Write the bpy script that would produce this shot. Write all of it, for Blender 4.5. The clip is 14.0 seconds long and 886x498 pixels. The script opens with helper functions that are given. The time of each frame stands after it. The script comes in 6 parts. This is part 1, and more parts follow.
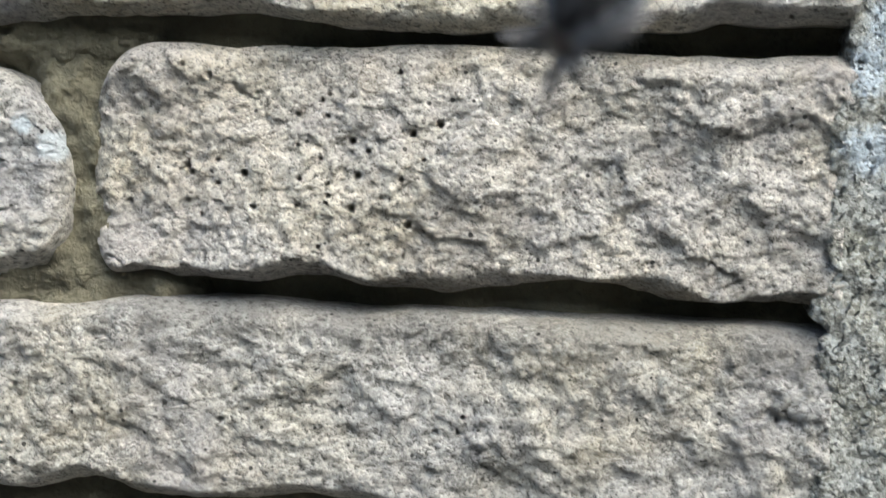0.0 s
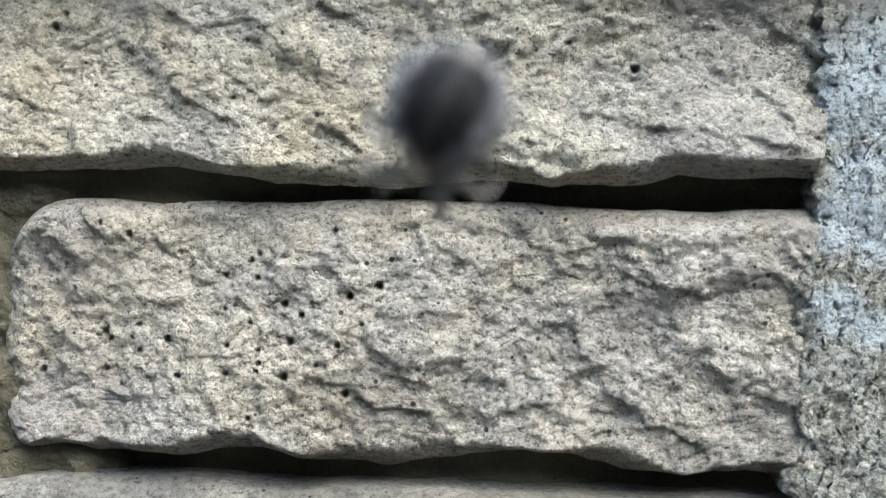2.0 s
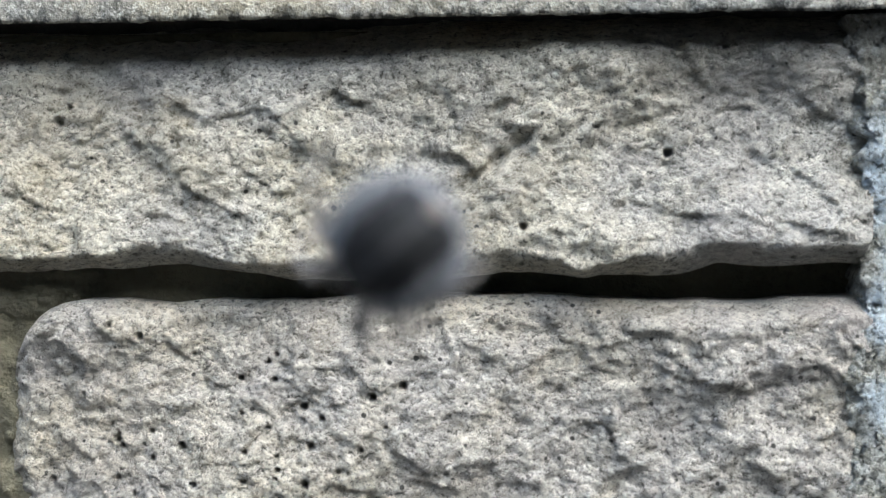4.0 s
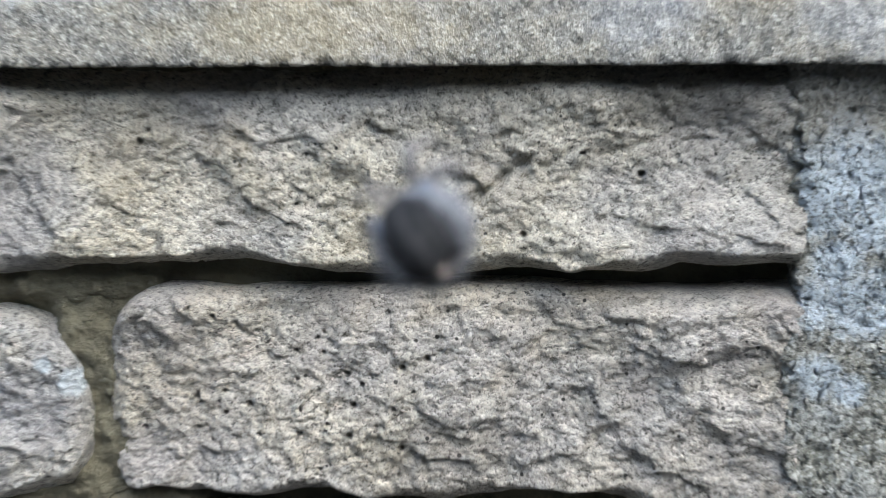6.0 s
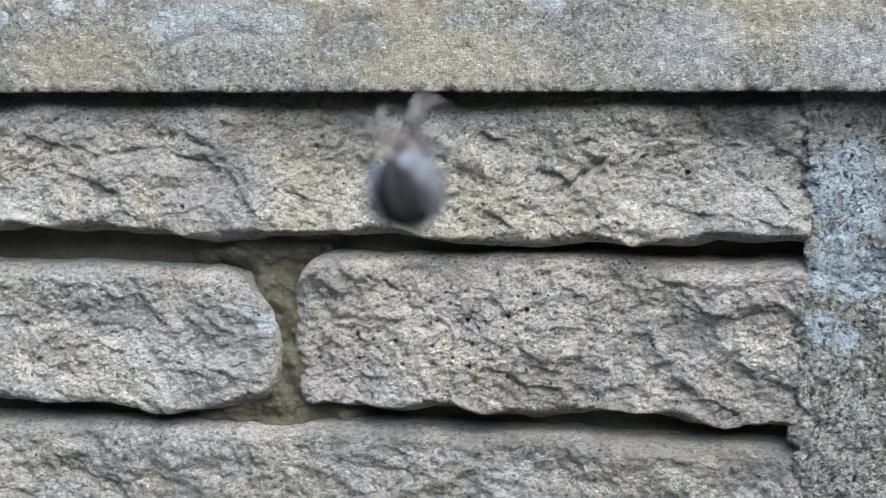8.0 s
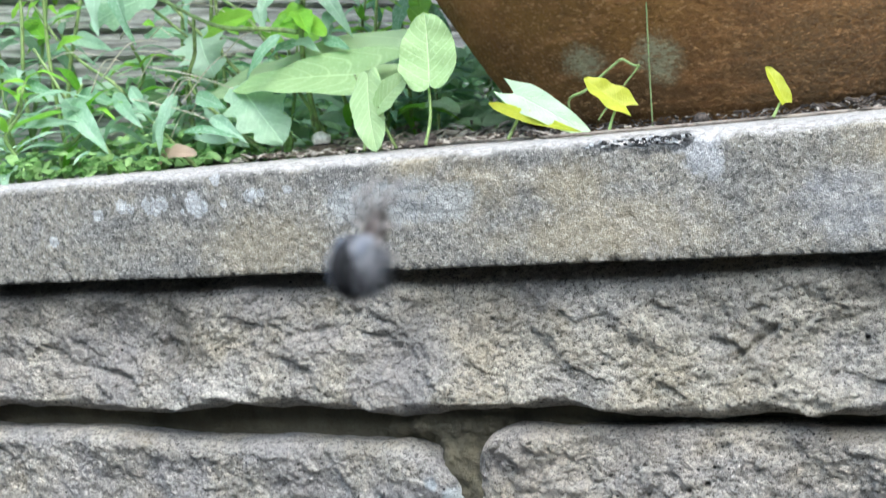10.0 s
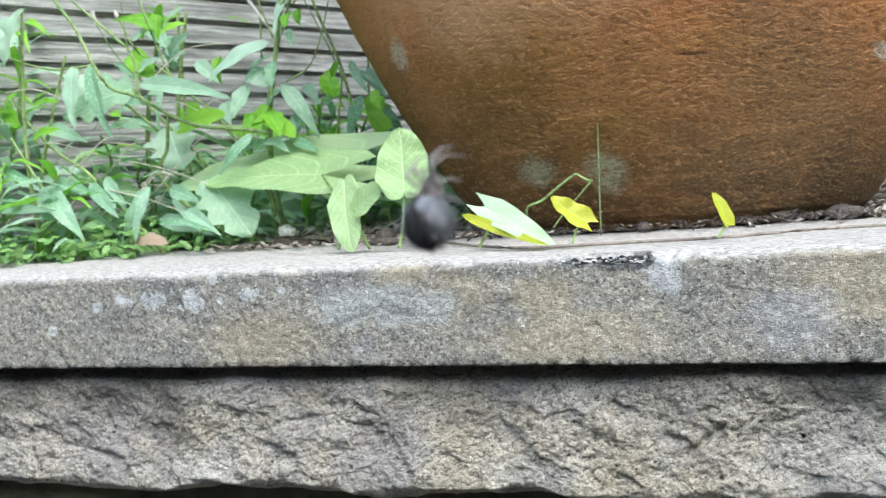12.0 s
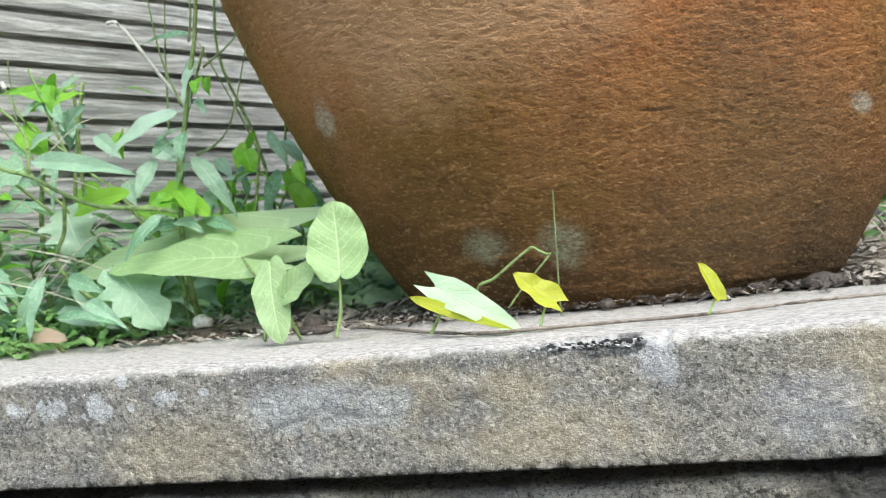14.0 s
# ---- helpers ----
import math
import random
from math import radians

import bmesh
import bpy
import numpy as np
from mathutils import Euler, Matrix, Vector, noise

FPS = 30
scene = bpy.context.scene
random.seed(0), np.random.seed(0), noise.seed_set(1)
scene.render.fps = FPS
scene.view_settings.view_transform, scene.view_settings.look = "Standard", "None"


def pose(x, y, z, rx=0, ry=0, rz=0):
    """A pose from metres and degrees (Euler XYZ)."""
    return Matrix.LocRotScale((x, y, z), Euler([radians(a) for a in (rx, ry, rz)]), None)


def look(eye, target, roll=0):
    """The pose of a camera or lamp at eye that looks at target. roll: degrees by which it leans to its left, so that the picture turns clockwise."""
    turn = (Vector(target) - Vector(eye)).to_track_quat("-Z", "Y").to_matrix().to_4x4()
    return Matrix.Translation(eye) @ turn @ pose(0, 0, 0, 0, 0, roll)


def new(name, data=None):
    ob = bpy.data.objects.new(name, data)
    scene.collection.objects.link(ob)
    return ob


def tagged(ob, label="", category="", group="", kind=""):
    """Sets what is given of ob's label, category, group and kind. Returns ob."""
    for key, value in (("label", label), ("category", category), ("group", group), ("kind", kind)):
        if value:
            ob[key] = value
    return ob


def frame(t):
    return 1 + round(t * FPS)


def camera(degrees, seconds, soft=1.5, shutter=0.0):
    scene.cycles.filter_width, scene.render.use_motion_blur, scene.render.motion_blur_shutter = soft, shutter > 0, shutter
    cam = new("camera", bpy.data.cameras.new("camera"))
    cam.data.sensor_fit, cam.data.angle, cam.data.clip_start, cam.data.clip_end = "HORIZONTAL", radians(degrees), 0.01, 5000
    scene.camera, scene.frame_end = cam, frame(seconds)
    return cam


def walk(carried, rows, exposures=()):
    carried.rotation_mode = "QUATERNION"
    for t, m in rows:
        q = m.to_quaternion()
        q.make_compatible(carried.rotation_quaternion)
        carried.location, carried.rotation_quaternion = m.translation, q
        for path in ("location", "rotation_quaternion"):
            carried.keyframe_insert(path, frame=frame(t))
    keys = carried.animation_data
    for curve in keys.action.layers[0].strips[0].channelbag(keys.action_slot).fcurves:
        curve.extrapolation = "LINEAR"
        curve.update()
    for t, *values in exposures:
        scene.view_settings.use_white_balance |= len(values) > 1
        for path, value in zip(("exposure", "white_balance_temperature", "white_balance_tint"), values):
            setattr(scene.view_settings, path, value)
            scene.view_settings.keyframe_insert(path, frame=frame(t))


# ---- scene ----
# ---------------------------------------------------------------- camera
cam = camera(34.6, 14.0, soft=0.75, shutter=0.22)
# seconds, eye x y z, heading to the left, tilt up, lean
PATH = [
    (0, 0.0632, -0.4132, 0.5153, 8.40, -7.00, 2.03),
    (0.5, 0.0559, -0.4151, 0.5234, 9.06, -4.96, 1.96),
    (1, 0.0635, -0.4097, 0.5280, 7.01, -4.62, 2.15),
    (1.5, 0.0648, -0.3965, 0.5346, 6.70, -3.73, 2.17),
    (2, 0.0606, -0.3820, 0.5322, 6.45, -3.13, 1.42),
    (2.5, 0.0620, -0.3738, 0.5245, 7.16, -2.56, 0.45),
    (3, 0.0562, -0.3723, 0.5421, 8.03, -1.35, 0.16),
    (3.5, 0.0577, -0.3662, 0.5509, 7.43, -1.09, 0.11),
    (3.7, 0.0574, -0.3620, 0.5457, 7.35, -1.12, 0.06),
    (5.8, 0.0549, -0.3762, 0.5961, 7.01, -9.48, -0.44),
    (6, 0.0663, -0.4380, 0.6139, 7.88, -9.97, -0.62),
    (6.5, 0.0930, -0.5546, 0.6300, 9.01, -9.62, -0.26),
    (7, 0.0991, -0.5807, 0.6339, 9.79, -9.78, -0.31),
    (7.2, 0.1005, -0.5821, 0.6367, 10.00, -9.96, -0.42),
    (9.3, 0.1657, -0.5531, 0.6476, 28.16, -12.38, -4.82),
    (9.5, 0.1681, -0.5487, 0.6416, 28.82, -10.21, -4.92),
    (9.6, 0.1732, -0.5475, 0.6428, 29.03, -8.86, -4.98),
    (9.8, 0.1794, -0.5459, 0.6457, 28.66, -6.27, -4.80),
    (10, 0.1862, -0.5474, 0.6509, 28.67, -4.53, -5.05),
    (10.5, 0.1876, -0.5531, 0.6551, 28.38, -1.71, -4.96),
    (11, 0.1845, -0.5725, 0.6543, 27.18, -1.45, -4.21),
    (11.5, 0.1828, -0.6070, 0.6758, 25.16, -1.38, -3.88),
    (12, 0.1813, -0.6278, 0.6796, 24.11, -2.50, -3.61),
    (12.5, 0.1437, -0.5838, 0.6742, 20.43, -1.74, -3.27),
    (13, 0.1318, -0.5568, 0.6675, 19.92, -0.33, -4.66),
    (13.5, 0.1184, -0.5540, 0.6864, 20.53, 0.56, -5.28),
    (14, 0.1241, -0.5474, 0.6801, 19.92, 0.42, -5.36),
]


def aimed(x, y, z, yaw, pitch, roll):
    a, b = radians(yaw), radians(pitch)
    ahead = Vector((-math.sin(a) * math.cos(b), math.cos(a) * math.cos(b), math.sin(b)))
    eye = Vector((x, y, z))
    return look(eye, eye + 2 * ahead, roll)


walk(cam, [(t, aimed(*row)) for t, *row in PATH], [(0, 1.27, 6210, 5), (1.5, 1.17, 6170, 4), (2.5, 1.17, 6080, 4), (3.7, 1.18, 5960, 5), (5.8, 1.05, 5930, 7), (6.5, 0.91, 5830, 7), (9.3, 0.84, 5830, 7), (10.5, 0.89, 5840, 6), (11.2, 0.83, 5860, 6), (12.5, 0.84, 6060, 6), (14, 0.74, 6220, 6)])
cam.data.dof.use_dof = True
cam.data.dof.focus_distance = 0.50
cam.data.dof.aperture_fstop = 44

# ---------------------------------------------------------------- light
world = bpy.data.worlds.new("sky")
scene.world = world
world.use_nodes = True
wn = world.node_tree
sky = wn.nodes.new("ShaderNodeTexSky")
sky.sky_type = "NISHITA"
sky.sun_disc = False
sky.sun_elevation = radians(53)
sky.sun_rotation = radians(135)
sky.air_density, sky.dust_density = 1.3, 4.0
wn.links.new(sky.outputs[0], wn.nodes["Background"].inputs[0])
wn.nodes["Background"].inputs[1].default_value = 0.20
sun = new("sun", bpy.data.lights.new("sun", "SUN"))
sun.data.energy, sun.data.angle, sun.data.color = 1.5, radians(60), (0.965, 0.99, 1.0)
sun.matrix_world = look((1.0, -1.45, 2.35), (0, 0, 0))


# ---------------------------------------------------------------- materials
def material(name):
    m = bpy.data.materials.new(name)
    m.use_nodes = True
    return m, m.node_tree, m.node_tree.nodes["Principled BSDF"]


def put(nt, kind, **values):
    n = nt.nodes.new("ShaderNode" + kind)
    for key, v in values.items():
        sock = n.inputs[int(key[1:])] if key[0] == "i" and key[1:].isdigit() else n.inputs[key.replace("_", " ")]
        if isinstance(v, bpy.types.NodeSocket):
            nt.links.new(v, sock)
        else:
            sock.default_value = v
    return n


def coords(nt, scale=(1, 1, 1), offset=(0, 0, 0)):
    """World-sized coordinates of the object, shifted object by object."""
    tc = nt.nodes.new("ShaderNodeTexCoord")
    mp = put(nt, "Mapping", i0=tc.outputs["Object"], i1=offset, i3=scale)
    return mp.outputs[0]


def grain(nt, vec, scale, detail=4.0, rough=0.6, distort=0.0):
    return put(nt, "TexNoise", Vector=vec, Scale=scale, Detail=detail, Roughness=rough, Distortion=distort).outputs[0]


def ramp(nt, fac, *stops, ease="LINEAR"):
    r = nt.nodes.new("ShaderNodeValToRGB")
    r.color_ramp.interpolation = ease
    nt.links.new(fac, r.inputs[0])
    els = r.color_ramp.elements
    while len(els) < len(stops):
        els.new(0.5)
    for e, (p, c) in zip(els, stops):
        e.position = p
        e.color = (*c, 1) if len(c) == 3 else c
    return r.outputs[0]


def mix(nt, fac, a, b, blend="MIX"):
    n = nt.nodes.new("ShaderNodeMix")
    n.data_type, n.blend_type = "RGBA", blend
    for sock, v in ((n.inputs[0], fac), (n.inputs[6], a), (n.inputs[7], b)):
        if isinstance(v, bpy.types.NodeSocket):
            nt.links.new(v, sock)
        else:
            sock.default_value = (*v, 1) if isinstance(v, tuple) and len(v) == 3 else v
    return n.outputs[2]


def calc(nt, op, a, b=0.5, c=0.0):
    n = nt.nodes.new("ShaderNodeMath")
    n.operation = op
    for sock, v in zip(n.inputs, (a, b, c)):
        if isinstance(v, bpy.types.NodeSocket):
            nt.links.new(v, sock)
        else:
            sock.default_value = v
    return n.outputs[0]


def bump(nt, bsdf, height, distance, strength=1.0):
    b = put(nt, "Bump", Strength=strength, Distance=distance, Height=height)
    nt.links.new(b.outputs[0], bsdf.inputs["Normal"])


def grey(v):
    return (v, v, v)


def patches(nt, vec, spots, wobble, soft=0.25):
    """A mask that is 1 on round spots (x, z, radius) with ragged outlines, on a face across y."""
    sep = put(nt, "SeparateXYZ", Vector=vec)
    n1 = grain(nt, vec, 420, 5, 0.75)
    n2 = put(nt, "TexNoise", Vector=vec, Scale=90, Detail=4).outputs[0]
    rag = calc(nt, "ADD", calc(nt, "MULTIPLY", n1, wobble), calc(nt, "MULTIPLY", n2, wobble))
    total = None
    for x, z, r, *flat in spots:
        sx = calc(nt, "SUBTRACT", sep.outputs[0], x)
        sz = calc(nt, "MULTIPLY", calc(nt, "SUBTRACT", sep.outputs[2], z), flat[0] if flat else 1.0)
        d = calc(nt, "SQRT", calc(nt, "ADD", calc(nt, "MULTIPLY", sx, sx), calc(nt, "MULTIPLY", sz, sz)))
        d = calc(nt, "DIVIDE", d, r)
        d = calc(nt, "ADD", d, calc(nt, "SUBTRACT", rag, wobble))
        m = put(nt, "MapRange", Value=d, From_Min=1 - soft, From_Max=1 + soft, To_Min=1.0, To_Max=0.0).outputs[0]
        total = m if total is None else calc(nt, "MAXIMUM", total, m)
    return total


def stone_material():
    m, nt, b = material("split_stone")
    v = coords(nt)
    info = nt.nodes.new("ShaderNodeObjectInfo").outputs["Random"]
    v = put(nt, "VectorMath", i0=v, i1=put(nt, "CombineXYZ", X=info, Z=info).outputs[0]).outputs[0]
    streak = put(nt, "Mapping", i0=v, i2=(0, 0.5, 0), i3=(0.9, 1, 1.05)).outputs[0]
    big = grain(nt, v, 20, 3, 0.55)
    mid = grain(nt, streak, 170, 4, 0.7, 0.4)
    fine = grain(nt, streak, 560, 5, 0.8, 0.3)
    cell = put(nt, "TexVoronoi", Vector=put(nt, "Mapping", i0=v, i2=(0, 0.4, 0), i3=(0.85, 1, 1.05)).outputs[0], Scale=520.0, Randomness=1.0)
    col = ramp(nt, big, (0.30, (0.57, 0.52, 0.41)), (0.44, (0.66, 0.62, 0.53)), (0.56, (0.50, 0.485, 0.46)), (0.70, (0.66, 0.645, 0.61)))
    col = mix(nt, ramp(nt, mid, (0.38, grey(0.5)), (0.50, grey(0.0))), col, (0.29, 0.28, 0.25))
    col = mix(nt, ramp(nt, mid, (0.54, grey(0.0)), (0.68, grey(0.5))), col, (0.68, 0.66, 0.59))
    tint = put(nt, "SeparateColor", Color=cell.outputs["Color"]).outputs[0]
    col = mix(nt, ramp(nt, tint, (0.0, grey(0.45)), (0.25, grey(0.0))), col, (0.17, 0.16, 0.14))
    col = mix(nt, ramp(nt, tint, (0.72, grey(0.0)), (1.0, grey(0.5))), col, (0.80, 0.78, 0.71))
    col = mix(nt, ramp(nt, fine, (0.38, grey(0.9)), (0.47, grey(0.0))), col, (0.09, 0.084, 0.074))
    col = mix(nt, ramp(nt, fine, (0.54, grey(0.0)), (0.64, grey(0.55))), col, (0.80, 0.78, 0.71))
    pepper = grain(nt, v, 1500, 2, 0.5)
    col = mix(nt, ramp(nt, pepper, (0.34, grey(0.5)), (0.41, grey(0.0))), col, (0.09, 0.085, 0.075))
    col = mix(nt, ramp(nt, pepper, (0.61, grey(0.0)), (0.68, grey(0.35))), col, (0.84, 0.82, 0.76))
    rust = grain(nt, put(nt, "Mapping", i0=v, i1=(3.1, 0, 0.7)).outputs[0], 14, 3, 0.6)
    col = mix(nt, ramp(nt, rust, (0.56, grey(0.0)), (0.72, grey(0.4))), col, (0.44, 0.36, 0.21))
    cool = grain(nt, put(nt, "Mapping", i0=v, i1=(0.4, 0, 5.7)).outputs[0], 17, 3, 0.6)
    col = mix(nt, ramp(nt, cool, (0.50, grey(0.0)), (0.66, grey(0.55))), col, (0.40, 0.385, 0.39))
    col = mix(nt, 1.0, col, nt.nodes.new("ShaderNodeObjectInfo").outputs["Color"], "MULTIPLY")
    lichen = patches(nt, coords(nt), [(-0.1200, 0.489, 0.0042), (-0.128, 0.4955, 0.0026)], 1.8, 0.3)
    col = mix(nt, calc(nt, "MULTIPLY", lichen, 0.8), col, (0.66, 0.72, 0.74))
    # black algae and grime in ragged patches
    grime = patches(nt, coords(nt), [(-0.075, 0.4425, 0.030, 3.4), (-0.01, 0.4445, 0.034, 3.2), (0.055, 0.4455, 0.036, 2.6), (0.10, 0.4450, 0.028, 2.0), (0.165, 0.560, 0.012, 0.5), (0.158, 0.530, 0.010), (-0.262, 0.572, 0.018, 0.8), (-0.30, 0.583, 0.03, 2.4), (-0.365, 0.583, 0.03, 2.0), (0.09, 0.582, 0.03, 3.0)], 2.0, 0.4)
    col = mix(nt, calc(nt, "MULTIPLY", grime, 0.55), col, (0.15, 0.14, 0.125))
    # pin-holes, their shade painted in as near-black dots
    dots = put(nt, "TexVoronoi", Vector=v, Scale=300.0, Randomness=1.0)
    some = put(nt, "SeparateColor", Color=dots.outputs["Color"])
    size = calc(nt, "MULTIPLY", calc(nt, "SUBTRACT", some.outputs[0], 0.80), 1.1)
    hole = put(nt, "MapRange", Value=calc(nt, "SUBTRACT", dots.outputs["Distance"], size), From_Min=-0.03, From_Max=0.05, To_Min=1.0, To_Max=0.0).outputs[0]
    col = mix(nt, calc(nt, "MULTIPLY", hole, 0.9), col, (0.035, 0.033, 0.03))
    nt.links.new(col, b.inputs["Base Color"])
    b.inputs["Roughness"].default_value = 0.93
    b.inputs["Specular IOR Level"].default_value = 0.25
    h = calc(nt, "ADD", calc(nt, "MULTIPLY", fine, 0.75), calc(nt, "SUBTRACT", calc(nt, "MULTIPLY", mid, 0.6), calc(nt, "MULTIPLY", cell.outputs["Distance"], 0.25)))
    bump(nt, b, h, 0.0036, 1.0)
    return m


def mortar_material(name, base, dark):
    m, nt, b = material(name)
    v = coords(nt)
    big, fine = grain(nt, v, 40, 4, 0.6), grain(nt, v, 500, 4, 0.7)
    col = ramp(nt, big, (0.3, dark), (0.65, base))
    col = mix(nt, ramp(nt, fine, (0.35, grey(0.5)), (0.5, grey(0.0))), col, dark)
    nt.links.new(col, b.inputs["Base Color"])
    b.inputs["Roughness"].default_value = 0.95
    bump(nt, b, calc(nt, "ADD", fine, big), 0.0020, 1.0)
    return m


def lichen_mortar_material():
    m, nt, b = material("lichen_covered_mortar")
    v = coords(nt)
    big, mid, fine = grain(nt, v, 45, 4, 0.6), grain(nt, v, 300, 4, 0.75), grain(nt, v, 700, 4, 0.8)
    col = ramp(nt, big, (0.34, (0.22, 0.22, 0.17)), (0.5, (0.31, 0.305, 0.26)), (0.66, (0.36, 0.37, 0.345)))
    blue = patches(nt, v, [(0.131, 0.560, 0.013, 0.8), (0.138, 0.549, 0.012), (0.121, 0.549, 0.009), (0.135, 0.522, 0.014, 1.2), (0.127, 0.535, 0.008), (0.120, 0.520, 0.006, 0.7), (0.122, 0.498, 0.007), (0.131, 0.494, 0.005)], 1.5, 0.3)
    col = mix(nt, ramp(nt, mid, (0.40, grey(0.5)), (0.50, grey(0.0))), col, (0.15, 0.15, 0.125))
    col = mix(nt, ramp(nt, fine, (0.40, grey(0.85)), (0.47, grey(0.0))), col, (0.07, 0.07, 0.06))
    col = mix(nt, ramp(nt, fine, (0.54, grey(0.0)), (0.61, grey(0.6))), col, (0.64, 0.65, 0.61))
    cells = put(nt, "TexVoronoi", Vector=v, Scale=560.0)
    pick = put(nt, "SeparateColor", Color=cells.outputs["Color"]).outputs[0]
    col = mix(nt, ramp(nt, pick, (0.0, grey(0.8)), (0.22, grey(0.0))), col, (0.06, 0.06, 0.052))
    col = mix(nt, ramp(nt, pick, (0.74, grey(0.0)), (1.0, grey(0.6))), col, (0.60, 0.61, 0.57))
    col = mix(nt, calc(nt, "MULTIPLY", blue, ramp(nt, fine, (0.38, grey(0.15)), (0.5, grey(0.85)))), col, (0.52, 0.60, 0.66))
    # darker just under the coping and at the right edge
    dark_patch = patches(nt, v, [(0.135, 0.588, 0.030, 1.7), (0.155, 0.55, 0.012, 0.4)], 1.2, 0.4)
    col = mix(nt, calc(nt, "MULTIPLY", dark_patch, 0.6), col, (0.17, 0.16, 0.14))
    nt.links.new(col, b.inputs["Base Color"])
    b.inputs["Roughness"].default_value = 0.95
    bump(nt, b, calc(nt, "SUBTRACT", calc(nt, "ADD", calc(nt, "MULTIPLY", fine, 0.8), calc(nt, "MULTIPLY", mid, 0.4)), calc(nt, "MULTIPLY", cells.outputs["Distance"], 0.3)), 0.0026, 1.0)
    return m


def coping_material():
    m, nt, b = material("weathered_coping_stone")
    v = coords(nt)
    long = coords(nt, (0.35, 0.35, 1.0))
    big, mid, fine = grain(nt, v, 26, 4, 0.6, 0.5), grain(nt, v, 180, 4, 0.7), grain(nt, v, 700, 4, 0.75)
    band = grain(nt, long, 50, 3, 0.6)
    col = ramp(nt, big, (0.32, (0.19, 0.19, 0.18)), (0.45, (0.275, 0.27, 0.245)), (0.56, (0.34, 0.32, 0.265)), (0.70, (0.29, 0.29, 0.285)))
    col = mix(nt, ramp(nt, band, (0.50, grey(0.0)), (0.66, grey(0.45))), col, (0.42, 0.385, 0.30))
    col = mix(nt, ramp(nt, mid, (0.38, grey(0.65)), (0.5, grey(0.0))), col, (0.17, 0.17, 0.16))
    cells = put(nt, "TexVoronoi", Vector=v, Scale=820.0)
    tint = put(nt, "SeparateColor", Color=cells.outputs["Color"]).outputs[0]
    col = mix(nt, ramp(nt, tint, (0.0, grey(0.78)), (0.29, grey(0.0))), col, (0.085, 0.085, 0.077))
    col = mix(nt, ramp(nt, tint, (0.70, grey(0.0)), (1.0, grey(0.6))), col, (0.60, 0.585, 0.52))
    pepper = grain(nt, v, 1600, 2, 0.5)
    col = mix(nt, ramp(nt, pepper, (0.35, grey(0.5)), (0.42, grey(0.0))), col, (0.08, 0.08, 0.07))
    col = mix(nt, ramp(nt, pepper, (0.60, grey(0.0)), (0.67, grey(0.4))), col, (0.70, 0.69, 0.64))
    ochre = patches(nt, v, [(-0.090, 0.628, 0.016, 1.2), (-0.116, 0.640, 0.014, 2.0), (-0.046, 0.626, 0.016, 1.6), (-0.20, 0.606, 0.03, 2.2), (-0.03, 0.606, 0.04, 3.0), (0.10, 0.630, 0.03, 1.8)], 1.6, 0.5)
    col = mix(nt, calc(nt, "MULTIPLY", ochre, 0.30), col, (0.55, 0.46, 0.27))
    # pale crusts of lichen, cracked into little plates
    plates = put(nt, "TexVoronoi", Vector=v, Scale=330.0)
    plates.feature = "DISTANCE_TO_EDGE"
    plate = put(nt, "MapRange", Value=plates.outputs["Distance"], From_Min=0.0, From_Max=0.07).outputs[0]
    spots = [(-0.284, 0.6305, 0.0036), (-0.278, 0.629, 0.0024), (-0.2640, 0.6285, 0.0050), (-0.2585, 0.6312, 0.0036), (-0.2685, 0.6305, 0.0022), (-0.2385, 0.6288, 0.0052), (-0.2325, 0.6275, 0.0028), (-0.2054, 0.6315, 0.0040, 1.5), (-0.2000, 0.6322, 0.0020),
             (-0.221, 0.6285, 0.0018), (-0.1851, 0.633, 0.0022), (-0.2249, 0.6394, 0.0028), (-0.250, 0.6335, 0.0018), (-0.246, 0.6262, 0.0014), (-0.299, 0.627, 0.0034), (-0.33, 0.615, 0.0025)]
    pale = calc(nt, "MULTIPLY", patches(nt, v, spots, 1.9, 0.06), plate)
    col = mix(nt, calc(nt, "MULTIPLY", pale, 0.75), col, (0.60, 0.63, 0.64))
    film = patches(nt, v, [(-0.150, 0.6235, 0.015, 1.6), (-0.128, 0.6245, 0.020, 2.2), (-0.105, 0.6225, 0.014, 1.8)], 1.8, 0.3)
    col = mix(nt, calc(nt, "MULTIPLY", film, 0.6), col, mix(nt, plate, (0.14, 0.15, 0.165), (0.50, 0.53, 0.53)))
    greys = patches(nt, v, [(0.067, 0.613, 0.016, 1.4), (0.077, 0.620, 0.010, 1.4), (0.137, 0.606, 0.013, 1.3), (0.122, 0.611, 0.010)], 2.0, 0.35)
    col = mix(nt, calc(nt, "MULTIPLY", greys, 0.36), col, ramp(nt, mid, (0.4, (0.27, 0.29, 0.31)), (0.56, (0.56, 0.58, 0.61))))
    scale = patches(nt, v, [(0.0106, 0.6364, 0.0075, 0.8), (0.0150, 0.6300, 0.0045, 0.8), (0.004, 0.6395, 0.0045)], 1.6, 0.2)
    col = mix(nt, calc(nt, "MULTIPLY", scale, 0.9), col, ramp(nt, fine, (0.40, (0.30, 0.31, 0.31)), (0.55, (0.58, 0.59, 0.59))))
    # black crust along the nick, with the undercut's shade put into its colour
    crust = patches(nt, v, [(-0.036, 0.6422, 0.007, 4.0), (-0.022, 0.6416, 0.011, 3.4), (-0.008, 0.6410, 0.011, 2.6), (0.003, 0.6412, 0.006, 1.4)], 1.6, 0.15)
